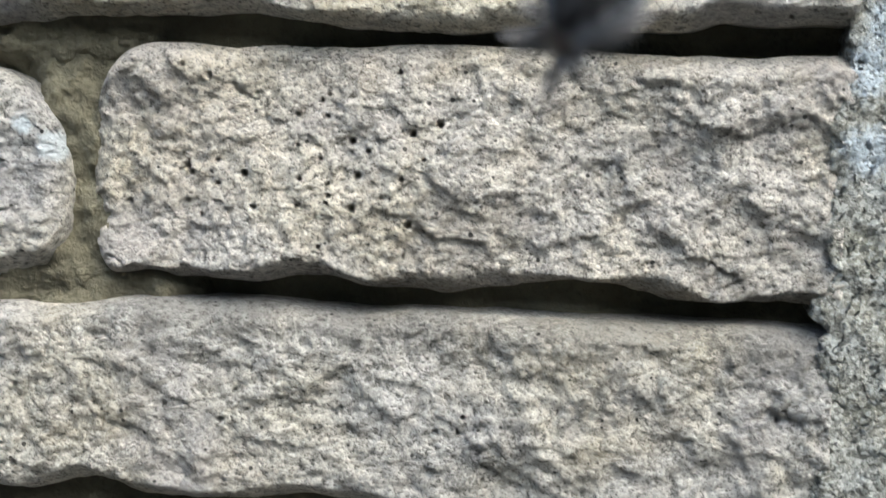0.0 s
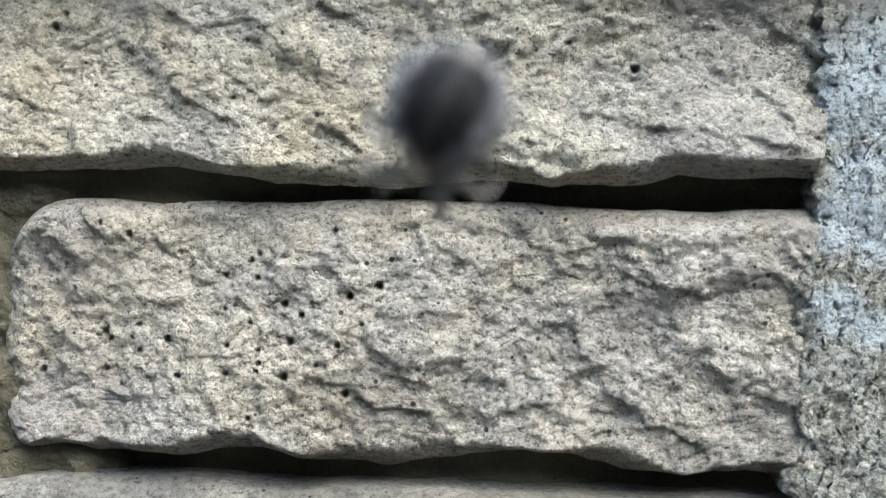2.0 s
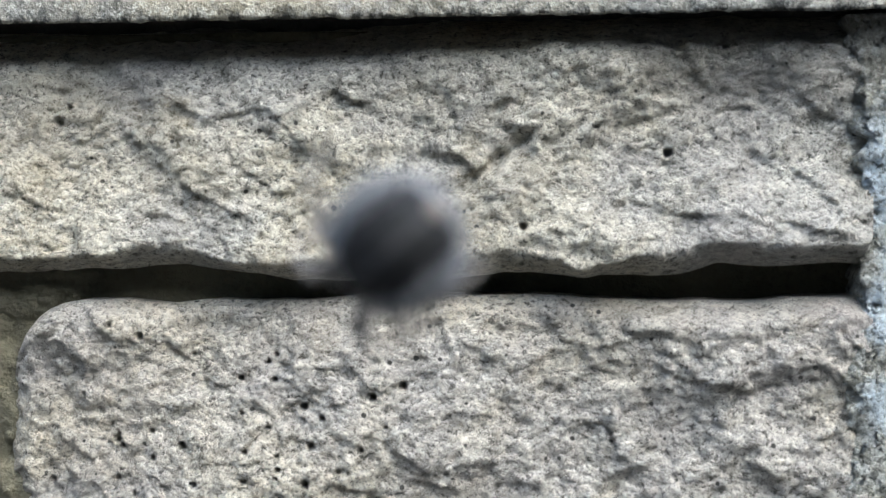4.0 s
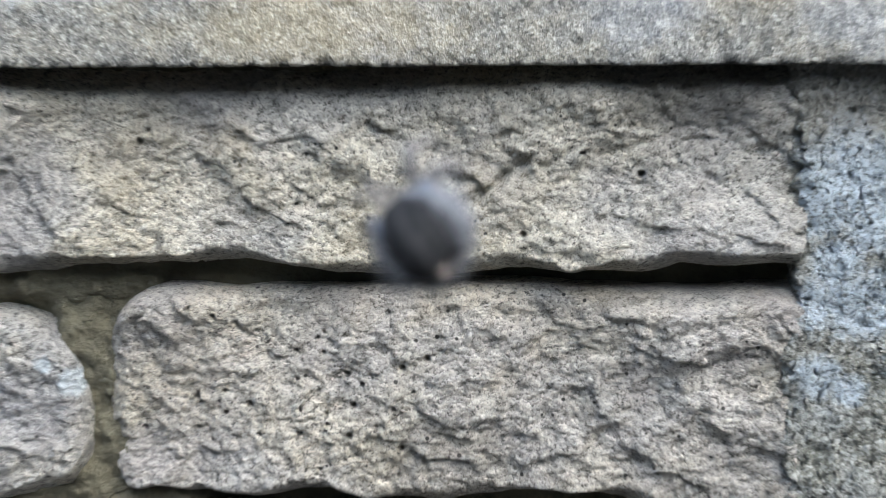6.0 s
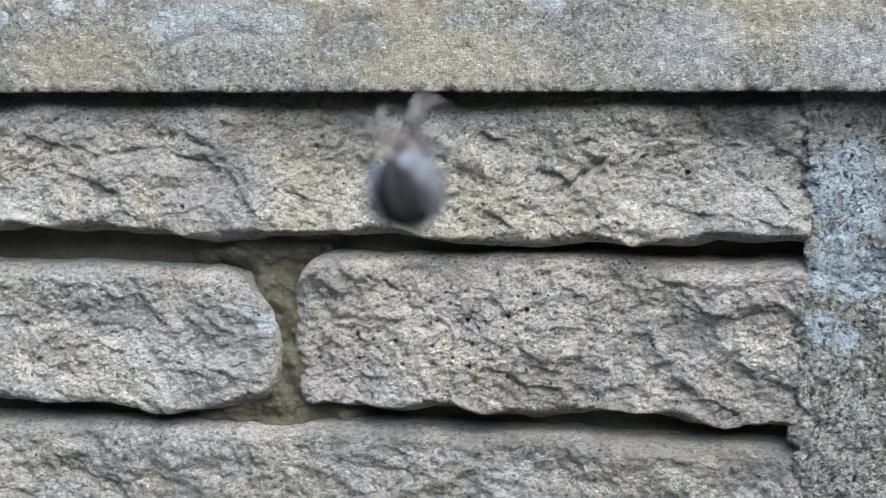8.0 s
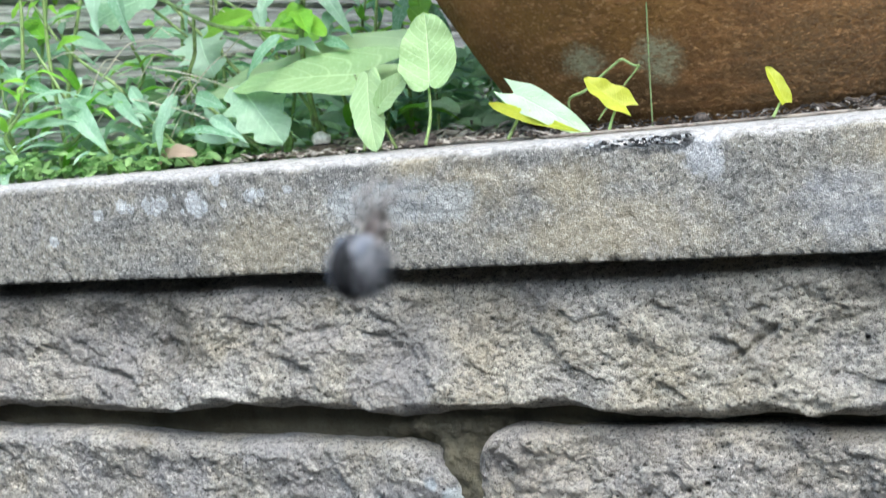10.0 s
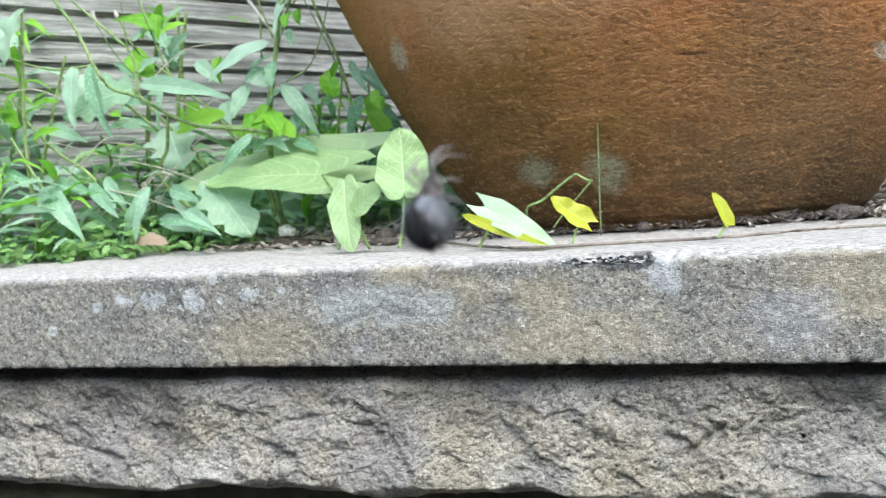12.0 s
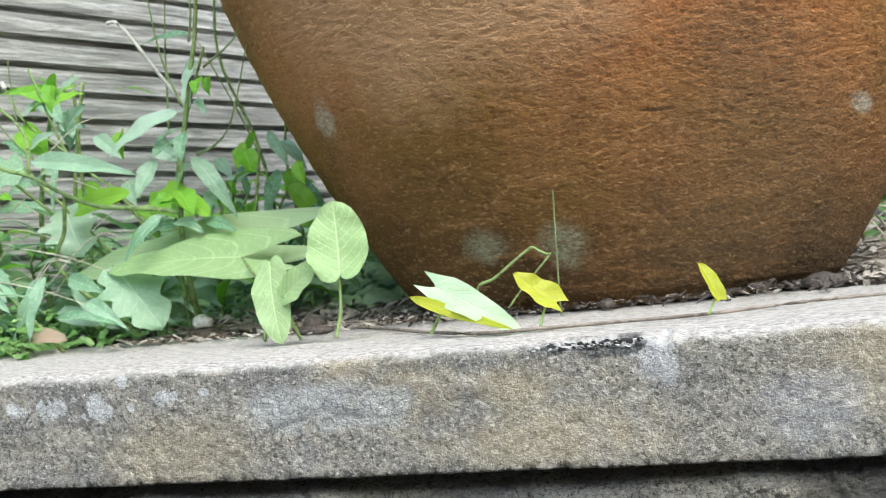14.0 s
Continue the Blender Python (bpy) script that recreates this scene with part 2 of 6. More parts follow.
    col = mix(nt, calc(nt, "MULTIPLY", crust, 0.85), col, ramp(nt, fine, (0.45, (0.035, 0.037, 0.037)), (0.62, (0.22, 0.23, 0.23))))
    # black pores of the lower arris, their shade put into the colour
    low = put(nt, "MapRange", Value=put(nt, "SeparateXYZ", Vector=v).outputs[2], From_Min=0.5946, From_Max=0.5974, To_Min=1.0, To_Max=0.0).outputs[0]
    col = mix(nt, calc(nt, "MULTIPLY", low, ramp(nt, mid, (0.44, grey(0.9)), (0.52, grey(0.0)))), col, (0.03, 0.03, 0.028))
    # upper face, paler and streaked
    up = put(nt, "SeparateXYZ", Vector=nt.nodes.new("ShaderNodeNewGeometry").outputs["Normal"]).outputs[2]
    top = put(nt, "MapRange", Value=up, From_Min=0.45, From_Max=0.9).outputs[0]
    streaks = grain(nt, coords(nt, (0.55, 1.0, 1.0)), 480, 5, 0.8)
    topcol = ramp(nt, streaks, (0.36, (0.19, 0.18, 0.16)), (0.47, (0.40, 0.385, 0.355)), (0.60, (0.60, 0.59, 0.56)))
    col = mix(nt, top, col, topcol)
    nt.links.new(col, b.inputs["Base Color"])
    b.inputs["Roughness"].default_value = 0.94
    b.inputs["Specular IOR Level"].default_value = 0.25
    bump(nt, b, calc(nt, "ADD", calc(nt, "MULTIPLY", grain(nt, v, 1100, 3, 0.7), 0.8), calc(nt, "MULTIPLY", mid, 0.8)), 0.0010, 1.0)
    return m


def terracotta_material():
    m, nt, b = material("weathered_terracotta")
    v = coords(nt)
    big = grain(nt, v, 6, 3, 0.5)
    blotch = grain(nt, coords(nt, (1, 1, 1), (2.3, 1.1, 0.4)), 16, 5, 0.7)
    ring = grain(nt, coords(nt, (0.16, 0.16, 1.0)), 120, 3, 0.6)
    grit = grain(nt, coords(nt, (0.55, 0.55, 1.0)), 1000, 4, 0.8)
    cells = put(nt, "TexVoronoi", Vector=coords(nt, (0.55, 0.55, 1.0)), Scale=900.0)
    sand = cells.outputs["Distance"]
    tint = put(nt, "SeparateColor", Color=cells.outputs["Color"]).outputs[0]
    col = ramp(nt, big, (0.36, (0.37, 0.200, 0.044)), (0.50, (0.45, 0.228, 0.060)), (0.64, (0.51, 0.240, 0.085)))
    col = mix(nt, ramp(nt, blotch, (0.52, grey(0.0)), (0.64, grey(0.45))), col, (0.25, 0.145, 0.050))
    ruddy = patches(nt, v, [(0.083, 0.150, 0.045, 1.3), (0.13, 0.16, 0.04), (-0.14, 0.175, 0.04), (-0.11, 0.135, 0.022, 1.4)], 0.9, 0.6)
    col = mix(nt, calc(nt, "MULTIPLY", ruddy, 0.45), col, (0.62, 0.235, 0.085))
    mossy = patches(nt, v, [(-0.070, 0.080, 0.05, 1.3), (-0.044, 0.110, 0.04, 1.8), (-0.10, 0.06, 0.03), (0.10, 0.045, 0.05, 1.2), (0.03, 0.04, 0.05, 1.6)], 1.0, 0.6)
    col = mix(nt, calc(nt, "MULTIPLY", mossy, 0.28), col, (0.27, 0.165, 0.030))
    # olive algae that climbs from the foot in ragged blotches, shade painted in too
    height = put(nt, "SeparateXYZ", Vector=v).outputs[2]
    algae_shade = put(nt, "MapRange", Value=calc(nt, "ADD", height, calc(nt, "MULTIPLY", calc(nt, "SUBTRACT", blotch, 0.5), 0.26)), From_Min=0.0, From_Max=0.14, To_Min=0.88, To_Max=0.0).outputs[0]
    col = mix(nt, algae_shade, col, (0.085, 0.050, 0.018))
    col = mix(nt, ramp(nt, ring, (0.52, grey(0.0)), (0.66, grey(0.3))), col, (0.58, 0.30, 0.12))
    col = mix(nt, ramp(nt, tint, (0.0, grey(0.4)), (0.2, grey(0.0))), col, (0.13, 0.065, 0.025))
    col = mix(nt, ramp(nt, tint, (0.80, grey(0.0)), (1.0, grey(0.45))), col, (0.64, 0.40, 0.19))
    col = mix(nt, ramp(nt, grit, (0.38, grey(0.3)), (0.45, grey(0.0))), col, (0.12, 0.062, 0.020))
    # pale tan patches on the upper part
    tan_patch = patches(nt, v, [(-0.02, 0.160, 0.05, 1.6), (0.02, 0.165, 0.04, 1.4), (-0.06, 0.150, 0.04, 1.2), (-0.09, 0.185, 0.055, 1.2)], 0.9, 0.6)
    col = mix(nt, calc(nt, "MULTIPLY", tan_patch, 0.75), col, (0.80, 0.50, 0.27))
    stain = patches(nt, v, [(0.1125, 0.118, 0.030, 0.8), (0.1135, 0.080, 0.036, 0.7), (0.120, 0.050, 0.03, 0.8), (0.085, 0.030, 0.04, 1.2), (0.12, 0.02, 0.05)], 1.1, 0.5)
    col = mix(nt, calc(nt, "MULTIPLY", stain, calc(nt, "MULTIPLY", ramp(nt, tint, (0.2, grey(1.0)), (0.8, grey(0.3))), 0.5)), col, (0.17, 0.130, 0.075))
    crack = patches(nt, v, [(0.0655, 0.0998, 0.0085, 9.0)], 0.2, 0.2)
    col = mix(nt, calc(nt, "MULTIPLY", crack, 0.8), col, (0.08, 0.04, 0.016))
    # blind pores, drawn out sideways on the wheel, their shade put in as colour
    pores = put(nt, "TexVoronoi", Vector=coords(nt, (0.45, 0.45, 1.0)), Scale=820.0)
    pick = put(nt, "SeparateColor", Color=pores.outputs["Color"])
    wide = calc(nt, "MULTIPLY", calc(nt, "SUBTRACT", pick.outputs[1], 0.62), 0.8)
    pore = put(nt, "MapRange", Value=calc(nt, "SUBTRACT", pores.outputs["Distance"], wide), From_Min=-0.06, From_Max=0.06, To_Min=1.0, To_Max=0.0).outputs[0]
    col = mix(nt, calc(nt, "MULTIPLY", pore, 0.42), col, (0.10, 0.048, 0.016))
    patchy = ramp(nt, tint, (0.15, grey(0.3)), (0.6, grey(0.85)))
    pale = patches(nt, v, [(-0.1286, 0.1187, 0.0080, 0.95), (0.1588, 0.0967, 0.0045, 0.9)], 1.2, 0.3)
    col = mix(nt, calc(nt, "MULTIPLY", pale, patchy), col, (0.66, 0.62, 0.50))
    spots = patches(nt, v, [(0.0029, 0.0365, 0.0115, 1.0), (-0.0433, 0.0392, 0.0125, 1.5)], 1.2, 0.35)
    col = mix(nt, calc(nt, "MULTIPLY", spots, patchy), col, (0.37, 0.38, 0.25))
    nt.links.new(col, b.inputs["Base Color"])
    b.inputs["Roughness"].default_value = 0.75
    b.inputs["Specular IOR Level"].default_value = 0.3
    h = calc(nt, "ADD", calc(nt, "MULTIPLY", ring, 0.5), calc(nt, "SUBTRACT", calc(nt, "MULTIPLY", grit, 0.8), calc(nt, "ADD", calc(nt, "MULTIPLY", sand, 0.4), calc(nt, "MULTIPLY", pore, 0.45))))
    bump(nt, b, h, 0.0022, 1.0)
    return m


def speckled(name, a, c, dark, scale=300, depth=0.0015, rough=0.9):
    m, nt, b = material(name)
    v = coords(nt)
    n1, n2 = grain(nt, v, scale, 4, 0.7), grain(nt, v, scale * 0.15, 3, 0.6)
    col = ramp(nt, n2, (0.35, a), (0.65, c))
    col = mix(nt, ramp(nt, n1, (0.38, grey(0.8)), (0.52, grey(0.0))), col, dark)
    nt.links.new(col, b.inputs["Base Color"])
    b.inputs["Roughness"].default_value = rough
    bump(nt, b, n1, depth)
    return m


def leaf_material(name, dark, light, rough=0.45, thin=0.35, per_island=False, vein=0.28):
    m, nt, b = material(name)
    v = coords(nt)
    uv = nt.nodes.new("ShaderNodeUVMap").outputs[0]
    across = calc(nt, "ABSOLUTE", calc(nt, "SUBTRACT", put(nt, "SeparateXYZ", Vector=uv).outputs[1], 0.5))
    along = put(nt, "SeparateXYZ", Vector=uv).outputs[0]
    rib = put(nt, "MapRange", Value=across, From_Min=0.0, From_Max=0.022, To_Min=1.0, To_Max=0.0).outputs[0]
    side = calc(nt, "FRACT", calc(nt, "MULTIPLY", calc(nt, "SUBTRACT", along, calc(nt, "MULTIPLY", across, 0.55)), 8.0))
    veins = put(nt, "MapRange", Value=calc(nt, "ABSOLUTE", calc(nt, "SUBTRACT", side, 0.5)), From_Min=0.0, From_Max=0.09, To_Min=vein, To_Max=0.0).outputs[0]
    line = calc(nt, "MAXIMUM", rib, veins)
    n1, n2 = grain(nt, v, 60, 3, 0.6), grain(nt, v, 420, 3, 0.6)
    if per_island:
        rnd = nt.nodes.new("ShaderNodeNewGeometry").outputs["Random Per Island"]
    else:
        rnd = nt.nodes.new("ShaderNodeObjectInfo").outputs["Random"]
    tone = calc(nt, "ADD", calc(nt, "MULTIPLY", rnd, 0.55), calc(nt, "MULTIPLY", n1, 0.5))
    col = ramp(nt, tone, (0.2, dark), (0.8, light))
    col = mix(nt, ramp(nt, n2, (0.52, grey(0.0)), (0.66, grey(0.5))), col, light)
    pale = tuple(min(1.0, c * 1.35 + 0.03) for c in light)
    col = mix(nt, calc(nt, "MULTIPLY", line, 0.7), col, pale)
    nt.links.new(col, b.inputs["Base Color"])
    b.inputs["Roughness"].default_value = rough
    bump(nt, b, calc(nt, "SUBTRACT", n2, calc(nt, "MULTIPLY", line, 0.5)), 0.0008, 0.7)
    tr = put(nt, "BsdfTranslucent", Color=col)
    mixer = put(nt, "MixShader", Fac=thin)
    out = nt.nodes["Material Output"]
    nt.links.new(b.outputs[0], mixer.inputs[1])
    nt.links.new(tr.outputs[0], mixer.inputs[2])
    nt.links.new(mixer.outputs[0], out.inputs[0])
    return m


def wood_material():
    m, nt, b = material("silvered_softwood")
    info = nt.nodes.new("ShaderNodeObjectInfo").outputs["Random"]
    tc = nt.nodes.new("ShaderNodeTexCoord").outputs["Object"]
    shift = put(nt, "CombineXYZ", X=calc(nt, "MULTIPLY", info, 17.0), Z=calc(nt, "MULTIPLY", info, 5.0))
    v = put(nt, "VectorMath", i0=tc, i1=shift.outputs[0]).outputs[0]
    v = put(nt, "Mapping", i0=v, i3=(0.05, 1, 1)).outputs[0]
    fibre, wide = grain(nt, v, 600, 4, 0.75, 0.2), grain(nt, v, 190, 3, 0.65)
    col = ramp(nt, wide, (0.36, (0.20, 0.205, 0.19)), (0.49, (0.44, 0.45, 0.42)), (0.60, (0.74, 0.755, 0.72)))
    col = mix(nt, ramp(nt, fibre, (0.38, grey(0.8)), (0.5, grey(0.0))), col, (0.19, 0.18, 0.165))
    col = mix(nt, calc(nt, "MULTIPLY", info, 0.35), col, (0.40, 0.415, 0.385))
    nt.links.new(col, b.inputs["Base Color"])
    b.inputs["Roughness"].default_value = 0.85
    bump(nt, b, calc(nt, "ADD", fibre, wide), 0.0016, 1.0)
    return m


STONE = stone_material()
MORTAR = mortar_material("joint_mortar", (0.180, 0.164, 0.108), (0.095, 0.085, 0.055))
# mortar darkened to put in the shade under the coping
SHADED_MORTAR = mortar_material("shaded_mortar", (0.11, 0.105, 0.098), (0.055, 0.052, 0.048))
LICHEN_MORTAR = lichen_mortar_material()
COPING = coping_material()
TERRACOTTA = terracotta_material()
SOIL = speckled("dry_soil", (0.10, 0.075, 0.055), (0.17, 0.135, 0.10), (0.04, 0.03, 0.024), 260, 0.004)
PAVING = speckled("paving_ground", (0.030, 0.030, 0.028), (0.05, 0.049, 0.045), (0.02, 0.02, 0.019), 120, 0.002)
BARK = speckled("dark_bark_chip", (0.05, 0.042, 0.036), (0.13, 0.11, 0.095), (0.02, 0.018, 0.016), 500, 0.001)
HUSK = speckled("dry_plant_litter", (0.36, 0.33, 0.28), (0.58, 0.54, 0.47), (0.18, 0.16, 0.13), 300, 0.0006)
PALE_PEBBLE = speckled("pale_pebble", (0.62, 0.60, 0.56), (0.78, 0.76, 0.72), (0.40, 0.38, 0.35), 500, 0.0008)
WOOD = wood_material()


def crust_material():
    m, nt, b = material("lichen_crust")
    rnd = nt.nodes.new("ShaderNodeNewGeometry").outputs["Random Per Island"]
    col = ramp(nt, rnd, (0.0, (0.02, 0.02, 0.02)), (0.5, (0.07, 0.07, 0.068)), (0.66, (0.34, 0.36, 0.36)), (1.0, (0.62, 0.64, 0.64)))
    nt.links.new(col, b.inputs["Base Color"])
    b.inputs["Roughness"].default_value = 0.95
    bump(nt, b, grain(nt, coords(nt), 1500, 3, 0.7), 0.0006)
    return m


CRUST = crust_material()
LEAF = leaf_material("willowherb_leaf", (0.17, 0.39, 0.19), (0.54, 0.75, 0.57), 0.27)
YOUNG_LEAF = leaf_material("young_leaf", (0.16, 0.46, 0.03), (0.34, 0.66, 0.07))
BINDWEED = leaf_material("bindweed_leaf", (0.40, 0.62, 0.26), (0.57, 0.78, 0.42), 0.45, 0.4, vein=0.55)
LIME_LEAF = leaf_material("lime_leaf", (0.36, 0.60, 0.28), (0.57, 0.77, 0.50), 0.4, 0.3)
YELLOW_LEAF = leaf_material("yellowing_leaf", (0.50, 0.56, 0.03), (0.62, 0.66, 0.08), 0.45, 0.45)
BROAD_LEAF = leaf_material("broad_leaf", (0.26, 0.47, 0.27), (0.50, 0.70, 0.50), 0.35)
TINY_LEAF = leaf_material("groundcover_leaf", (0.15, 0.34, 0.08), (0.34, 0.54, 0.20), 0.45, 0.35, True)
DEAD_LEAF = leaf_material("dead_leaf", (0.34, 0.24, 0.17), (0.52, 0.40, 0.30), 0.7, 0.2)
STEM = speckled("green_stem", (0.20, 0.33, 0.10), (0.34, 0.46, 0.17), (0.10, 0.13, 0.04), 200, 0.0003, 0.5)
POD = speckled("seed_pod", (0.17, 0.28, 0.10), (0.28, 0.37, 0.16), (0.15, 0.14, 0.08), 300, 0.0003, 0.55)
VINE = speckled("brown_vine", (0.19, 0.16, 0.13), (0.34, 0.30, 0.25), (0.11, 0.09, 0.07), 300, 0.0004, 0.6)
STRAW = speckled("dry_grass", (0.66, 0.62, 0.48), (0.82, 0.79, 0.68), (0.45, 0.40, 0.28), 300, 0.0003, 0.6)
BUD = speckled("pale_bud", (0.58, 0.58, 0.50), (0.70, 0.69, 0.62), (0.45, 0.42, 0.38), 300, 0.0003, 0.6)


def abdomen_material():
    """Grey and hairy, with a dark leaf-shaped patch down the back."""
    m, nt, b = material("spider_abdomen")
    v = coords(nt)
    sep = put(nt, "SeparateXYZ", Vector=v)
    fine = grain(nt, coords(nt, (1, 1, 0.35)), 2200, 4, 0.7)
    big = grain(nt, v, 420, 3, 0.6)
    edge = calc(nt, "ADD", calc(nt, "ABSOLUTE", sep.outputs[0]), calc(nt, "MULTIPLY", calc(nt, "SUBTRACT", big, 0.5), 0.0020))
    # broad towards the rear, narrow between the pale shoulders
    edge = calc(nt, "ADD", edge, calc(nt, "MULTIPLY", sep.outputs[2], 0.55))
    across = put(nt, "MapRange", Value=edge, From_Min=0.0011, From_Max=0.0020, To_Min=1.0, To_Max=0.0).outputs[0]
    back = put(nt, "MapRange", Value=sep.outputs[1], From_Min=0.0010, From_Max=0.0018, To_Min=1.0, To_Max=0.0).outputs[0]
    col = ramp(nt, fine, (0.36, (0.10, 0.104, 0.112)), (0.62, (0.30, 0.31, 0.335)))
    col = mix(nt, calc(nt, "MULTIPLY", calc(nt, "MULTIPLY", across, back), 0.95), col, ramp(nt, fine, (0.45, (0.004, 0.004, 0.004)), (0.7, (0.017, 0.016, 0.016))))
    stripe = put(nt, "MapRange", Value=calc(nt, "ABSOLUTE", sep.outputs[0]), From_Min=0.00012, From_Max=0.00028, To_Min=0.14, To_Max=0.0).outputs[0]
    col = mix(nt, calc(nt, "MULTIPLY", stripe, back), col, (0.20, 0.20, 0.205))
    nt.links.new(col, b.inputs["Base Color"])
    b.inputs["Roughness"].default_value = 0.75
    b.inputs["Specular IOR Level"].default_value = 0.2
    bump(nt, b, fine, 0.0002)
    return m


ABDOMEN = abdomen_material()
HAIR = speckled("grey_hair", (0.15, 0.157, 0.17), (0.26, 0.27, 0.295), (0.06, 0.07, 0.08), 300, 0.0002, 0.5)
PALE_SHEEN_MARK = speckled("pale_sheen_mark", (0.07, 0.08, 0.10), (0.16, 0.18, 0.215), (0.09, 0.09, 0.10), 500, 0.0003, 0.4)
THORAX = speckled("brown_carapace", (0.10, 0.082, 0.068), (0.19, 0.16, 0.138), (0.05, 0.03, 0.02), 400, 0.0003, 0.4)
LEGS = speckled("banded_leg", (0.18, 0.165, 0.15), (0.36, 0.335, 0.31), (0.05, 0.042, 0.036), 900, 0.0003, 0.5)


# ---------------------------------------------------------------- shapes
def part(name, bm, mat, parent=None, label="", smooth=True):
    """One mesh object out of a bmesh, or out of (verts, faces)."""
    me = bpy.data.meshes.new(name)
    if isinstance(bm, tuple):
        me.from_pydata(*bm)
    else:
        bm.to_mesh(me)
        bm.free()
    if smooth:
        me.polygons.foreach_set("use_smooth", [True] * len(me.polygons))
    me.materials.append(mat)
    ob = new(name, me)
    ob.parent = parent
    if label:
        ob["label"] = label
    return ob


def hashed(ix, iz, seed):
    h = (ix.astype(np.int64) * 374761393 + iz.astype(np.int64) * 668265263 + seed * 1274126177) & 0x7FFFFFFF
    h = ((h ^ (h >> 13)) * 1274126177) & 0x7FFFFFFF
    h = ((h ^ (h >> 15)) * 2246822519) & 0x7FFFFFFF
    return ((h ^ (h >> 14)) & 0xFFFFF) / 0xFFFFF


def value_noise(x, z, seed):
    ix, iz = np.floor(x), np.floor(z)
    fx, fz = x - ix, z - iz
    fx, fz = fx * fx * (3 - 2 * fx), fz * fz * (3 - 2 * fz)
    a, b = hashed(ix, iz, seed), hashed(ix + 1, iz, seed)
    c, d = hashed(ix, iz + 1, seed), hashed(ix + 1, iz + 1, seed)
    return (a + (b - a) * fx) * (1 - fz) + (c + (d - c) * fx) * fz - 0.5


def fbm(x, z, size, seed, octaves=4, gain=0.5):
    out, amp, f = 0 * x, 1.0, 1.0 / size
    for o in range(octaves):
        out = out + amp * value_noise(x * f + 7.3 * o, z * f - 3.1 * o, seed + o)
        amp, f = amp * gain, f * 2.03
    return out


def facets(x, z, size, seed):
    """Little tilted flats, as a chisel leaves them."""
    u, v = x / size, z / size
    iu, iv = np.floor(u), np.floor(v)
    best, height = np.full(x.shape, 9.0), np.zeros(x.shape)
    for du in (-1, 0, 1):
        for dv in (-1, 0, 1):
            cu, cv = iu + du, iv + dv
            pu, pv = cu + hashed(cu, cv, seed), cv + hashed(cu, cv, seed + 11)
            d = (u - pu) ** 2 + (v - pv) ** 2
            h = (hashed(cu, cv, seed + 23) - 0.5) + (u - pu) * (hashed(cu, cv, seed + 31) - 0.5) * 1.4 + (v - pv) * (hashed(cu, cv, seed + 41) - 0.7) * 1.6
            near = d < best
            best, height = np.where(near, d, best), np.where(near, h, height)
    return height


def grains(x, z, size, seed):
    """Rounded grit, packed close."""
    u, v = x / size, z / size
    iu, iv = np.floor(u), np.floor(v)
    best = np.full(x.shape, -9.0)
    for du in (-1, 0, 1):
        for dv in (-1, 0, 1):
            cu, cv = iu + du, iv + dv
            pu, pv = cu + hashed(cu, cv, seed), cv + hashed(cu, cv, seed + 11)
            d = (u - pu) ** 2 + (v - pv) ** 2
            best = np.maximum(best, 0.9 * hashed(cu, cv, seed + 23) - d)
    return best


def ledges(x, z, size, seed):
    """Small chipped steps: each swells towards its lower edge and breaks off under it."""
    s = z / size + 2.2 * fbm(x, z, size * 2.0, seed, 4, 0.6)
    f = s - np.floor(s)
    rise = ease(f / 0.16) * (1 - 0.85 * f)
    return rise * (0.35 + 1.3 * np.clip(fbm(x, z, size * 3.0, seed + 9, 2) + 0.25, 0, 1))


def sheet_faces(nu, nv, base=0):
    i, j = np.meshgrid(np.arange(nu - 1), np.arange(nv - 1), indexing="ij")
    a = base + (i * nv + j).ravel()
    return np.stack([a, a + nv, a + nv + 1, a + 1], 1)


def solid_sheet(name, x, y, z, back, mat, parent, label=""):
    """A front face given as grids (columns by rows) with straight flanks to the depth back."""
    nu, nv = x.shape
    front = np.stack([x, y, z], -1).reshape(-1, 3)
    ring = [(i, 0) for i in range(nu)] + [(nu - 1, j) for j in range(1, nv)] + [(i, nv - 1) for i in range(nu - 2, -1, -1)] + [(0, j) for j in range(nv - 2, 0, -1)]
    idx = np.array([i * nv + j for i, j in ring])
    rear = front[idx].copy()
    rear[:, 1] = back
    n0, k = len(front), len(idx)
    verts = np.concatenate([front, rear])
    nxt = np.roll(np.arange(k), -1)
    skirt = np.stack([idx, n0 + np.arange(k), n0 + nxt, idx[nxt]], 1)
    faces = np.concatenate([sheet_faces(nu, nv), skirt])
    me = bpy.data.meshes.new(name)
    me.vertices.add(len(verts))
    me.vertices.foreach_set("co", verts.ravel())
    me.loops.add(faces.size)
    me.loops.foreach_set("vertex_index", faces.ravel().astype(np.int32))
    me.polygons.add(len(faces))
    me.polygons.foreach_set("loop_start", (np.arange(len(faces)) * 4).astype(np.int32))
    me.polygons.foreach_set("use_smooth", np.ones(len(faces), bool))
    me.update(calc_edges=True)
    me.validate()
    me.materials.append(mat)
    ob = new(name, me)
    ob.parent = parent
    if label:
        ob["label"] = label
    return ob


def ease(v):
    v = np.clip(v, 0, 1)
    return v * v * (3 - 2 * v)


